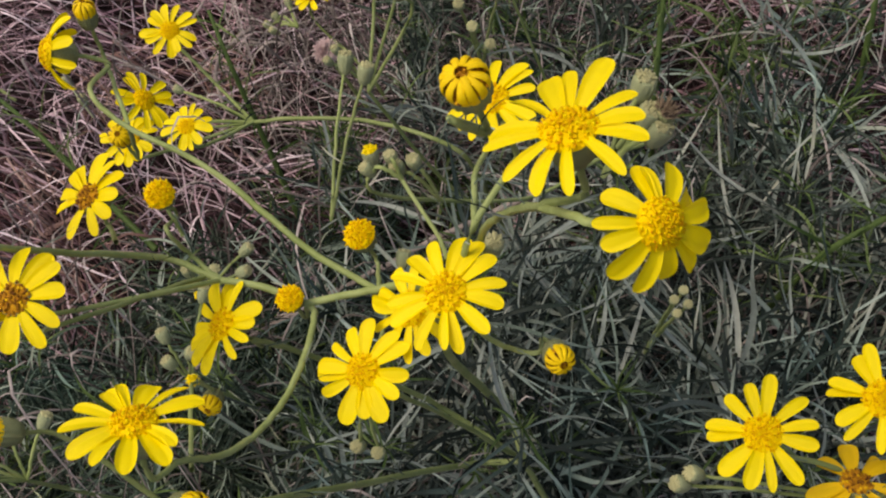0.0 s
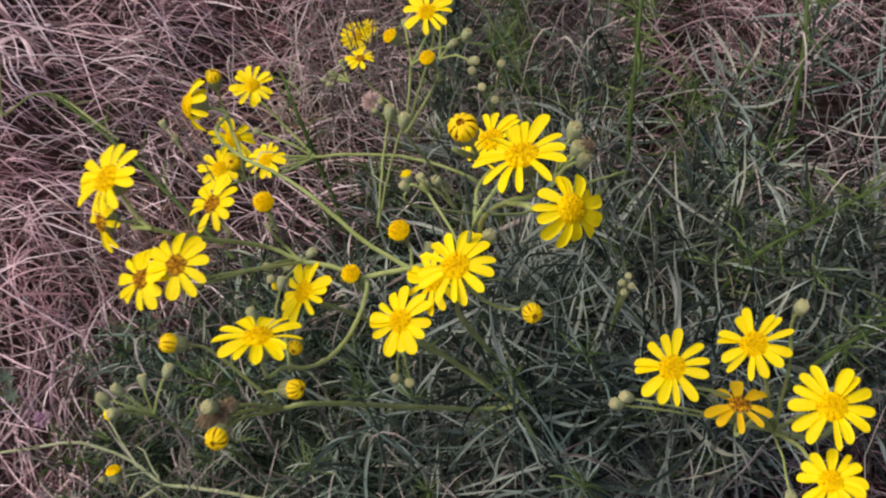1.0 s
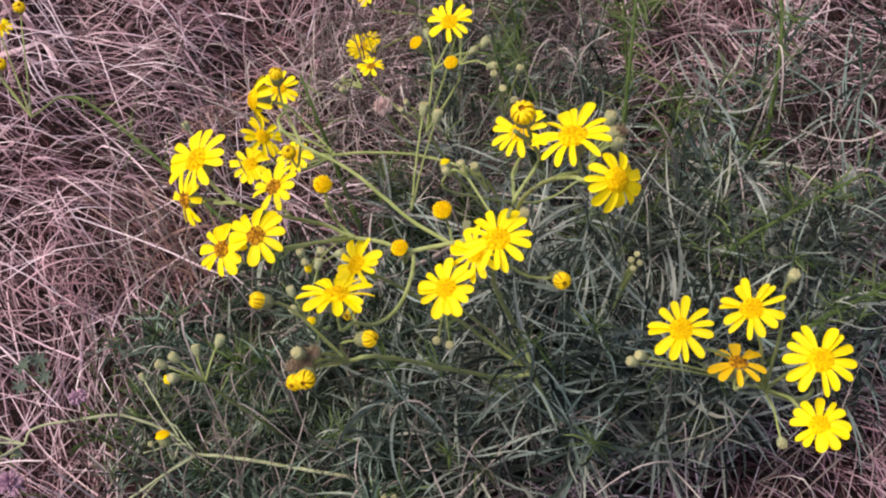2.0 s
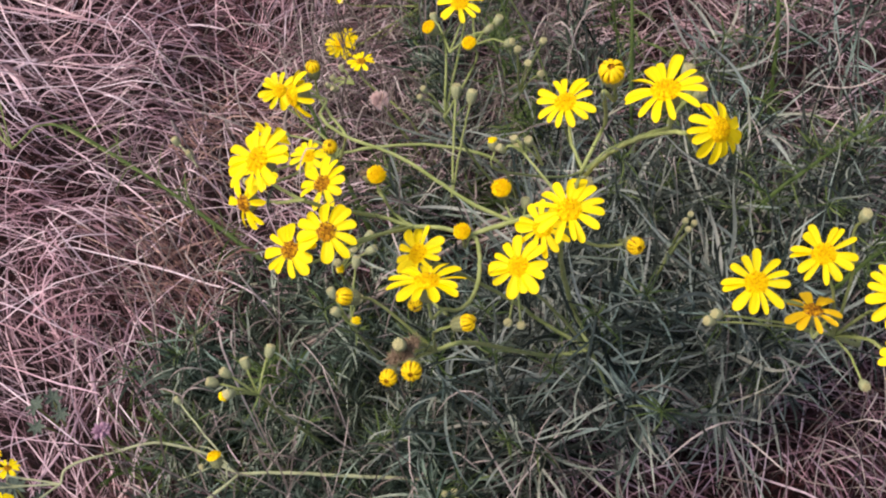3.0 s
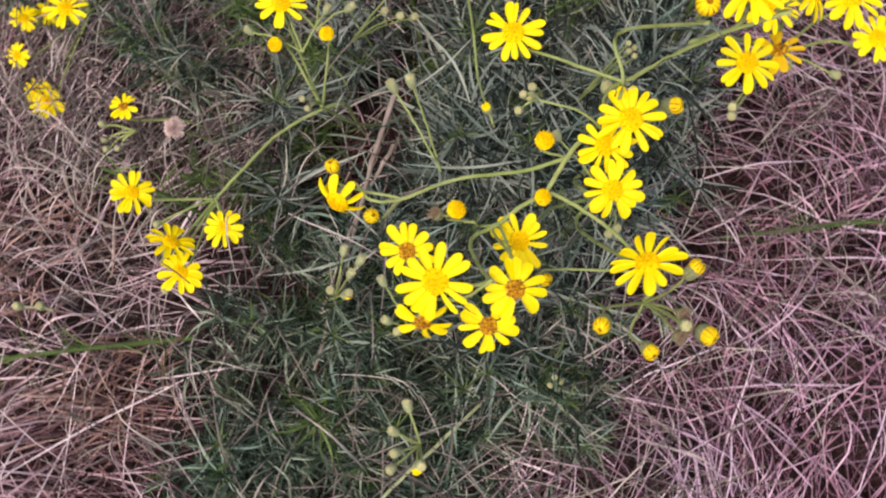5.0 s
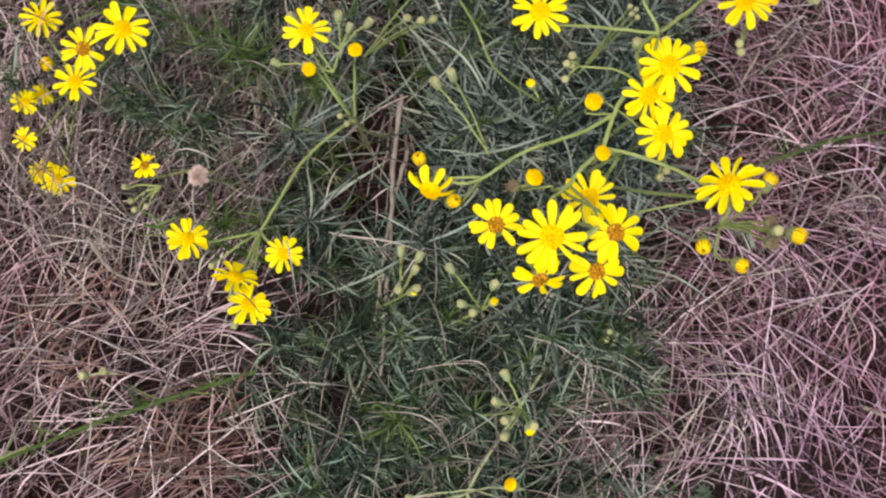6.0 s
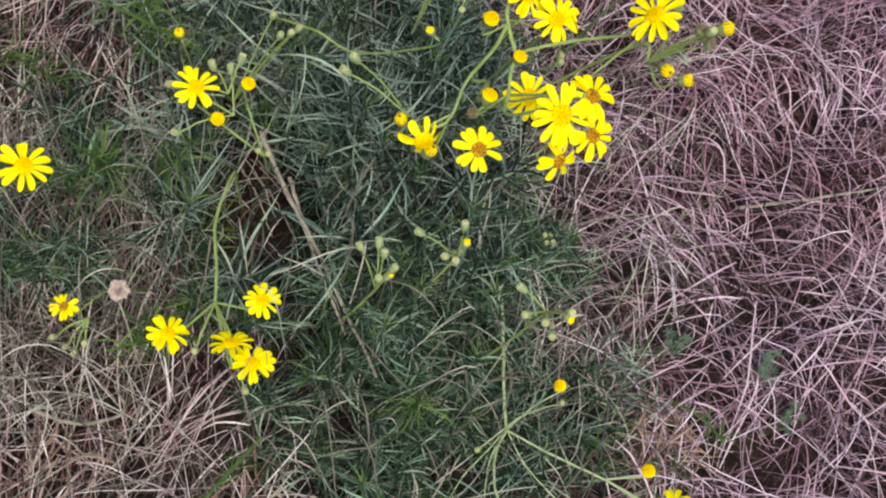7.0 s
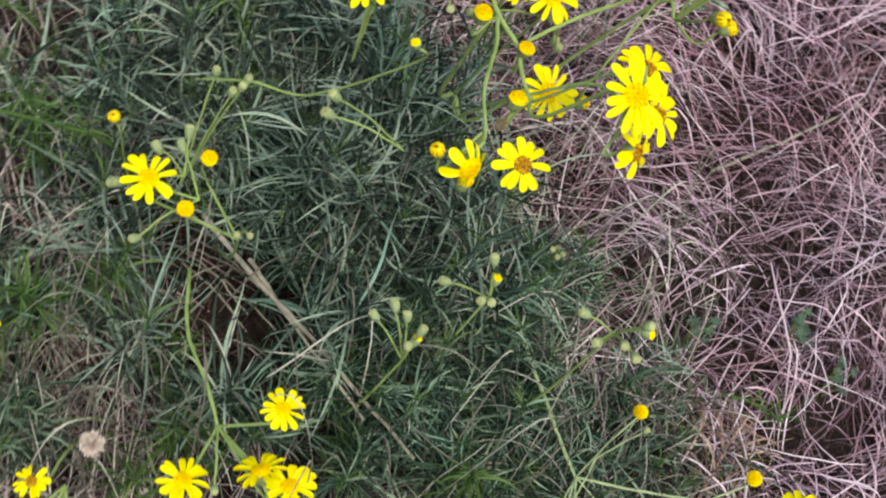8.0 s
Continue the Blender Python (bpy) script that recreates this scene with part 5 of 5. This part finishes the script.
# the plant out on the dry grass
flower_head(ragwort_distant, (-0.3101, 0.2679, 0.1000), (0.44, 0.03, 0.90), 0.0140, 11, 'fresh', 0.00)
flower_head(ragwort_distant, (-0.2957, 0.2754, 0.1000), (0.43, 0.01, 0.90), 0.0140, 11, 'fresh', 0.00)
flower_bud(ragwort_distant, (-0.2977, 0.3064, 0.0800), (0.43, -0.09, 0.90), 0.0083, 'opening')
flower_bud(ragwort_distant, (-0.2919, 0.2471, 0.1000), (0.44, -0.05, 0.90), 0.0078, 'opening')
stem(ragwort_distant, 0.0014, 0.0010, [(-0.2267, 0.2300, 0.0300), (-0.2664, 0.2548, 0.0500), (-0.2819, 0.2271, 0.0700)])
stem(ragwort_distant, 0.0009, 0.0007, [(-0.2819, 0.2271, 0.0700), (-0.3155, 0.2676, 0.0853), (-0.3119, 0.2678, 0.0964)])
stem(ragwort_distant, 0.0009, 0.0007, [(-0.2819, 0.2271, 0.0700), (-0.3009, 0.2752, 0.0852), (-0.2974, 0.2753, 0.0964)])
stem(ragwort_distant, 0.0009, 0.0007, [(-0.2819, 0.2271, 0.0700), (-0.3029, 0.3075, 0.0652), (-0.2994, 0.3068, 0.0764)])
stem(ragwort_distant, 0.0009, 0.0007, [(-0.2819, 0.2271, 0.0700), (-0.2973, 0.2477, 0.0852), (-0.2937, 0.2473, 0.0964)])

# ---- foliage: clumps of leafy shoots, thinning towards the dry grass ----
def clump(plant, root, x, y, spread, count, height, shapes, material, seed, leaves):
    """Shoots that rise from round the root and end about (x, y), up to the height given."""
    rng = np.random.default_rng(seed)
    for k in range(count):
        tx, ty = rng.normal(x, spread), rng.normal(y, spread)
        tall = height * rng.uniform(0.5, 1.0)
        if math.hypot(tx, ty - 0.12) < 0.034:  # a dark hollow between the plants
            continue
        pull = rng.uniform(0.15, 0.5)
        bx, by = tx + (root[0] - tx) * pull + rng.normal(0, 0.006), ty + (root[1] - ty) * pull + rng.normal(0, 0.006)
        leafy_shoot(plant, (bx, by, float(ground_height(bx, by))), (tx, ty, tall), int(leaves * rng.uniform(0.7, 1.2)), shapes, material, seed * 100 + k, True)


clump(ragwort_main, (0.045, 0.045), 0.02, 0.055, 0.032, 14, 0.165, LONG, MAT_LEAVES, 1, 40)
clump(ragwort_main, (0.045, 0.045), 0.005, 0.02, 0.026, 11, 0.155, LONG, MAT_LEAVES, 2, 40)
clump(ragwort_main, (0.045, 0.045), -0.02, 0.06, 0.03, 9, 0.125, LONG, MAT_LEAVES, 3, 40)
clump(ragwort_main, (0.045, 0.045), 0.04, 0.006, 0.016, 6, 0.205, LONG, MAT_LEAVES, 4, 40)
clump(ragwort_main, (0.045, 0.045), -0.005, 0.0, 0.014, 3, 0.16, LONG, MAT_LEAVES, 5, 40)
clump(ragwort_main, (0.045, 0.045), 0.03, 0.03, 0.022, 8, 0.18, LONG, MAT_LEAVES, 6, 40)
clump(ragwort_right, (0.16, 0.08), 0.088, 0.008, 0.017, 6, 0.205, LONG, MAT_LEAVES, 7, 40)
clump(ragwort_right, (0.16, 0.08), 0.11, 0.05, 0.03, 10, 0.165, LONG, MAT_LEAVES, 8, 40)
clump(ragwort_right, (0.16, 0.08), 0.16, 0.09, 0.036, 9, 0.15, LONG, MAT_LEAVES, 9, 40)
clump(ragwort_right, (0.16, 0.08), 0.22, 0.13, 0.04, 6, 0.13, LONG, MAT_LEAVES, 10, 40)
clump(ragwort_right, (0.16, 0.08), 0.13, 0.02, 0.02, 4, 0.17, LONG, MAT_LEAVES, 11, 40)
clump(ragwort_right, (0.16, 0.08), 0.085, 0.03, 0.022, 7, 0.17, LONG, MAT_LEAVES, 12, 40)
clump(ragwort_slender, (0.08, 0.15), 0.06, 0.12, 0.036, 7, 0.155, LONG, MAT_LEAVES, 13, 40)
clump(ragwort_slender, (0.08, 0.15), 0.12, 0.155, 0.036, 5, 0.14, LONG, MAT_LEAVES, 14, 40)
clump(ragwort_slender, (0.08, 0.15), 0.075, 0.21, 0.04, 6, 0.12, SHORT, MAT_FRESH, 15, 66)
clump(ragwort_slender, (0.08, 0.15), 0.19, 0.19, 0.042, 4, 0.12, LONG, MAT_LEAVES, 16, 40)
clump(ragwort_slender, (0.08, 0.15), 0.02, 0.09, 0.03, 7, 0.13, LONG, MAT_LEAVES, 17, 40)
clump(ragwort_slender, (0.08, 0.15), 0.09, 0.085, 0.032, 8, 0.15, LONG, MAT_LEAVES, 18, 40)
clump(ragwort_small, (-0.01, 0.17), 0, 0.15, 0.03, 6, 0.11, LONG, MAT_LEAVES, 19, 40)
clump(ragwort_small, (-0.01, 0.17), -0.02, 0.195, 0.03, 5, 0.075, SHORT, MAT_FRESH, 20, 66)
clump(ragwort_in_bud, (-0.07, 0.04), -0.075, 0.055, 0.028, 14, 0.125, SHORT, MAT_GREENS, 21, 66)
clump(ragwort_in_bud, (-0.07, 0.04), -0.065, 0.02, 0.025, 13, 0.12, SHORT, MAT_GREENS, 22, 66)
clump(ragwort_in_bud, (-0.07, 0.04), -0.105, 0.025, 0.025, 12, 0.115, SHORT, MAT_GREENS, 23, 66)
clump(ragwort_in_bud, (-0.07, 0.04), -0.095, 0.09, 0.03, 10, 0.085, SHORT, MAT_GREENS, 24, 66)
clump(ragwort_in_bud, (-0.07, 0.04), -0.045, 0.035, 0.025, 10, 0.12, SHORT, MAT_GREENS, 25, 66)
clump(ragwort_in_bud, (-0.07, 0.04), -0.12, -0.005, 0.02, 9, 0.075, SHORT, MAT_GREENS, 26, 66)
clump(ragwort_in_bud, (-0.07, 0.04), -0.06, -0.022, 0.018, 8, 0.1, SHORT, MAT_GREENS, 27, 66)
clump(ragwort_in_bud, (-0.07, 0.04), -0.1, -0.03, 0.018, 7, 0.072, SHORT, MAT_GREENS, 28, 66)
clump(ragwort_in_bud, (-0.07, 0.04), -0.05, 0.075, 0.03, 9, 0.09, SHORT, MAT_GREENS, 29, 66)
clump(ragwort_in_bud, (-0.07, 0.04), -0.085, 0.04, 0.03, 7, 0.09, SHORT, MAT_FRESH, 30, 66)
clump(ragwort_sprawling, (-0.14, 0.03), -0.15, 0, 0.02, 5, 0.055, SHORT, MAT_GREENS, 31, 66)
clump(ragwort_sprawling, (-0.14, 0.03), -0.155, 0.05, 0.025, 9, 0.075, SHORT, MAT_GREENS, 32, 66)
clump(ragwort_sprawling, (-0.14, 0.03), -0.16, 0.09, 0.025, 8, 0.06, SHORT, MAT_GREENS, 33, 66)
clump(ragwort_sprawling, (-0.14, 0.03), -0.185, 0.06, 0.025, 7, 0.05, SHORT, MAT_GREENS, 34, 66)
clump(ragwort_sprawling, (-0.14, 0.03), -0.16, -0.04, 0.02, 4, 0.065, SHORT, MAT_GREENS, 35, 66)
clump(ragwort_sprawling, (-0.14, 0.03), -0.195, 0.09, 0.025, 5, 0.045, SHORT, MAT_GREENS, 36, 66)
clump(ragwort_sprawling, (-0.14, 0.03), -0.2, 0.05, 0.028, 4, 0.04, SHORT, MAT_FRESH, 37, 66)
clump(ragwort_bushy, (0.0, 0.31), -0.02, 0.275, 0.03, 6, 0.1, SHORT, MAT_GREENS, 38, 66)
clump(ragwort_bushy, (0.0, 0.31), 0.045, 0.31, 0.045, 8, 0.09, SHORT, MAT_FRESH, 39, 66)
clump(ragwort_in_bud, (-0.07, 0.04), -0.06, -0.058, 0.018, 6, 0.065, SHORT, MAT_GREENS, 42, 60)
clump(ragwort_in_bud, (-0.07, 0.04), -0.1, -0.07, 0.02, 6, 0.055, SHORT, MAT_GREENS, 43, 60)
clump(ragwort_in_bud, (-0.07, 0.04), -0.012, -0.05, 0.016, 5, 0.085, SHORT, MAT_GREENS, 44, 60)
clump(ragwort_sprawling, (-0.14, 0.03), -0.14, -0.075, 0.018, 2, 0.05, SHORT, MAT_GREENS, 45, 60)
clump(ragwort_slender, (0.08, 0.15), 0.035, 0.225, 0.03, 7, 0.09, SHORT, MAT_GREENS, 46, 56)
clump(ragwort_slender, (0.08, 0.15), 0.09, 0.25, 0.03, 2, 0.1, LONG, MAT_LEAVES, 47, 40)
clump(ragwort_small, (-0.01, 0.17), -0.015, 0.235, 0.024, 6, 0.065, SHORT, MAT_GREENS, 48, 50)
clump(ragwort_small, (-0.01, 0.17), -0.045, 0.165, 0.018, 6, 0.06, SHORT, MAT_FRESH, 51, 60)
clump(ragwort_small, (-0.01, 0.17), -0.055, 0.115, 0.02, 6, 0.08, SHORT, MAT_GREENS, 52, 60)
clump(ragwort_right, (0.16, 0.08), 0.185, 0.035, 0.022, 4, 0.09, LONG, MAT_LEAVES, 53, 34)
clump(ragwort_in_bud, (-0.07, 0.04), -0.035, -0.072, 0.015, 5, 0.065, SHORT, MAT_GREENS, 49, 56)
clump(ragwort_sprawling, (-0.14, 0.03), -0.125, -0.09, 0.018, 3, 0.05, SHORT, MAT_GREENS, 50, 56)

# ---- lying shoots, dead stalks and small weeds ----
def lying_shoot(plant, points, leaves, shapes, material, seed):
    line = smooth_line(points, 8)
    rng = np.random.default_rng(seed)
    pieces = [tube(line, np.linspace(0.0015, 0.0008, len(line)), 6)]
    for k in range(leaves):
        at = line[rng.integers(2, len(line))]
        m = Matrix.Translation(at) @ Matrix.Rotation(k * 2.4, 4, "Z") @ Matrix.Rotation(-rng.uniform(0, 1.0), 4, "Y") @ Matrix.Scale(rng.uniform(0.35, 0.75), 4)
        n, shape = np.array(m), shapes[rng.integers(len(shapes))]
        pieces.append((shape[0] @ n[:3, :3].T + n[:3, 3], shape[1]))
    return tagged(child("leafy_shoot", grid_mesh("leafy_shoot", *joined(pieces), material), plant), kind="stuff")


def dead_stalk(points, radius, seed):
    line = smooth_line(points, 7)
    rng = np.random.default_rng(seed)
    line[1:-1] += rng.normal(0, 0.00035, (len(line) - 2, 3))
    radii = np.linspace(radius, radius * 0.6, len(line)) * rng.uniform(0.85, 1.15, len(line))
    ob = new("dry_stalk", grid_mesh("dry_stalk", *tube(line, radii, 7), MAT_STALK))
    return tagged(ob, "long dead grass stalk, bleached grey-brown, lying among leaves", "dry stalk", "dry stalks")


def seed_head(place, radius):
    """A seed head gone to fluff on a short stalk."""
    rng = np.random.default_rng(5)
    root = tagged(new("seed_head"), "pale pinkish fluffy seed head on a thin stalk", "seed head")
    child("stalk", grid_mesh("stalk", *tube(smooth_line([(place[0] + 0.03, place[1] - 0.02, 0.0), (place[0] + 0.012, place[1] - 0.01, place[2] * 0.6), place]), np.full(13, 0.0009), 6), MAT_STEM), root)
    hairs = []
    for k in range(420):
        d = np.array([rng.normal(), rng.normal(), rng.normal() + 0.5])
        d /= np.linalg.norm(d)
        tip = np.array(place) + d * radius * rng.uniform(0.7, 1.0)
        hairs.append(tube(np.array([place, (np.array(place) + tip) / 2 + rng.normal(0, 0.0004, 3), tip]), np.array([0.00012, 0.00016, 0.00022]), 4))
    tagged(child("fluff", grid_mesh("fluff", *joined(hairs), MAT_FLUFF), root), kind="stuff")
    return root


def clover_head(place, radius, label):
    """A round mauve head of many narrow florets on a stalk."""
    rng = np.random.default_rng(int(place[0] * 1e4) % 97)
    root = tagged(new("clover_flower"), label, "wildflower")
    child("stalk", grid_mesh("stalk", *tube(smooth_line([(place[0] + 0.01, place[1] + 0.01, -0.01), (place[0], place[1], place[2] * 0.5), place]), np.full(13, 0.0008), 6), MAT_STEM), root)
    spikes = []
    for k in range(90):
        d = np.array([rng.normal(), rng.normal(), rng.normal() + 0.6])
        d /= np.linalg.norm(d)
        tip = np.array(place) + d * radius * rng.uniform(0.8, 1.05)
        spikes.append(tube(np.array([place, (np.array(place) * 0.4 + tip * 0.6), tip]), np.array([0.0004, 0.0009, 0.0003]), 5))
    tagged(child("blossom", grid_mesh("blossom", *joined(spikes), MAT_CLOVER), root), kind="stuff")
    return root


def broad_leaf_mesh(seed):
    rng = np.random.default_rng(seed)
    rings, around = 6, 33
    a = np.linspace(0, 2 * np.pi, around + 1)
    r = np.linspace(0.02, 1, rings)[:, None]
    edge = 0.85 + 0.30 * np.cos(7 * a) + 0.14 * np.cos(15 * a + 1) + 0.04 * rng.normal(size=len(a)) * np.sin(a / 2) - 0.35 * np.exp(-((a - np.pi) ** 2) / 0.06)
    x, y = r * edge * np.cos(a), r * edge * np.sin(a) * 0.85
    z = 0.18 * r**2 + 0.05 * np.cos(5 * a) * r**2 + 0 * x
    return grid_mesh("leaf", np.stack([x, y, z], -1), strips(rings, around + 1), MAT_WEED)


BROAD = [broad_leaf_mesh(k) for k in range(3)]


def broad_weed(x, y, leaves, size, seed, label):
    rng = random.Random(seed)
    root = tagged(new("broadleaf_weed"), label, "weed", "broadleaf weeds")
    for k in range(leaves):
        a = 2.4 * k + rng.uniform(-0.4, 0.4)
        reach = size * rng.uniform(0.7, 1.5)
        tip = (x + reach * math.cos(a), y + reach * math.sin(a), 0.03 + rng.uniform(0, 0.02))
        stalk = child("leaf_stalk", grid_mesh("leaf_stalk", *tube(smooth_line([(x, y, -0.012), (x + 0.5 * reach * math.cos(a), y + 0.5 * reach * math.sin(a), 0.026), tip]), np.full(13, 0.0006), 5), MAT_STEM), root)
        s = size * rng.uniform(0.55, 0.9)
        child("leaf", rng.choice(BROAD), stalk, facing(tip, (rng.gauss(0, 0.3), rng.gauss(0, 0.3), 1), a) @ Matrix.Diagonal((s, s, s, 1)))
    return root


lying_shoot(ragwort_sprawling, [(-0.139, 0.134, 0.050), (-0.180, 0.175, 0.060), (-0.212, 0.207, 0.060), (-0.250, 0.238, 0.070)], 60, SHORT, MAT_FRESH, 1)
lying_shoot(ragwort_right, [(0.093, -0.066, 0.030), (0.123, -0.102, 0.050), (0.145, -0.128, 0.060), (0.164, -0.163, 0.070)], 45, SHORT, MAT_FRESH, 2)
lying_shoot(ragwort_slender, [(0.078, 0.140, 0.030), (0.079, 0.154, 0.100), (0.085, 0.187, 0.130), (0.091, 0.220, 0.150)], 80, SHORT, MAT_FRESH, 3)
lying_shoot(ragwort_right, [(0.158, 0.150, 0.030), (0.161, 0.170, 0.100), (0.167, 0.200, 0.130), (0.171, 0.240, 0.140)], 70, SHORT, MAT_FRESH, 4)
lying_shoot(ragwort_right, [(0.100, 0.066, 0.060), (0.124, 0.074, 0.130), (0.151, 0.085, 0.145), (0.192, 0.106, 0.145)], 80, SHORT, MAT_FRESH, 5)
lying_shoot(ragwort_right, [(0.125, 0.018, 0.080), (0.150, 0.025, 0.140), (0.172, 0.035, 0.148), (0.200, 0.047, 0.150)], 70, SHORT, MAT_FRESH, 10)
lying_shoot(ragwort_slender, [(-0.076, 0.147, 0.040), (-0.084, 0.169, 0.070), (-0.093, 0.193, 0.100), (-0.101, 0.215, 0.110)], 44, SHORT, MAT_FRESH, 6)
dead_stalk([(0.033, 0.125, 0.096), (-0.003, 0.113, 0.092), (-0.049, 0.094, 0.086), (-0.114, 0.068, 0.072)], 0.0015, 1)
dead_stalk([(0.027, 0.087, 0.070), (0.072, 0.093, 0.070), (0.118, 0.091, 0.080), (0.165, 0.098, 0.070)], 0.0014, 3)
dead_stalk([(0.048, 0.110, 0.040), (0.068, 0.111, 0.050), (0.100, 0.114, 0.050), (0.126, 0.122, 0.050)], 0.0013, 4)
dead_stalk([(0.008, 0.109, 0.084), (-0.033, 0.101, 0.085), (-0.088, 0.084, 0.074)], 0.0012, 5)
dead_stalk([(-0.107, 0.261, 0.030), (-0.120, 0.236, 0.040), (-0.115, 0.210, 0.035), (-0.097, 0.214, 0.030)], 0.0012, 6)
dead_stalk([(0.001, -0.202, 0.030), (0.004, -0.257, 0.035), (0.013, -0.333, 0.035)], 0.0012, 7)
dead_stalk([(-0.100, -0.076, 0.030), (-0.068, -0.114, 0.035), (-0.000, -0.163, 0.035)], 0.0011, 8)
seed_head((-0.0571, 0.2086, 0.0809), 0.0066)
clover_head((-0.269, -0.002, 0.050), 0.0085, "mauve clover head beside the dry grass")
clover_head((-0.232, 0.043, 0.060), 0.0055, "small faded reddish clover head")
broad_weed(-0.272, 0.066, 4, 0.0085, 1, "low broadleaf weed, dull green, in the dry grass")
broad_weed(-0.288, 0.017, 4, 0.008, 2, "low broadleaf weed, dull green, in the dry grass")
broad_weed(-0.116, -0.193, 9, 0.006, 3, "low broadleaf weed, dull green, in the dry grass")
broad_weed(-0.095, -0.133, 8, 0.0055, 4, "low broadleaf weed, dull green, in the dry grass")

for k, (dx, dy) in enumerate([(0.002, 0.004), (-0.003, -0.003), (0.006, -0.005), (0.010, 0.006), (0.014, -0.001)]):
    dead_stalk([(0.045 - dx, 0.128 + dy, 0.045), (0.018 - dx, 0.118 + dy * 1.5, 0.062), (-0.012 - dx, 0.108 + dy * 2, 0.066)], 0.0006, 20 + k)
lying_shoot(ragwort_in_bud, [(-0.120, -0.118, 0.012), (-0.134, -0.133, 0.030), (-0.147, -0.146, 0.034), (-0.161, -0.155, 0.034)], 34, SHORT, MAT_FRESH, 7)
lying_shoot(ragwort_sprawling, [(-0.128, -0.092, 0.012), (-0.150, -0.098, 0.032), (-0.176, -0.103, 0.034)], 30, SHORT, MAT_FRESH, 8)
lying_shoot(ragwort_slender, [(0.165, 0.212, 0.03), (0.140, 0.190, 0.075), (0.120, 0.173, 0.085), (0.100, 0.158, 0.085)], 60, SHORT, MAT_FRESH, 9)
broad_weed(-0.150, -0.203, 7, 0.0055, 5, "low broadleaf weed, dull green, in the dry grass")
for k, (px, py, reach, count) in enumerate([(-0.184, 0.149, 0.034, 85), (-0.215, 0.176, 0.03, 45), (-0.157, -0.109, 0.03, 60), (-0.150, 0.240, 0.042, 85)]):
    straw_layer("dry_grass", count, (px, py), (0.0, reach), (0.02, 0.07), (0.0006, 0.0014), (0.016, 0.034), combed, 0.6, MAT_RUST, "rusty brown patch of dead grass", 40 + k, disc=True, curl=0.2, seg=6)
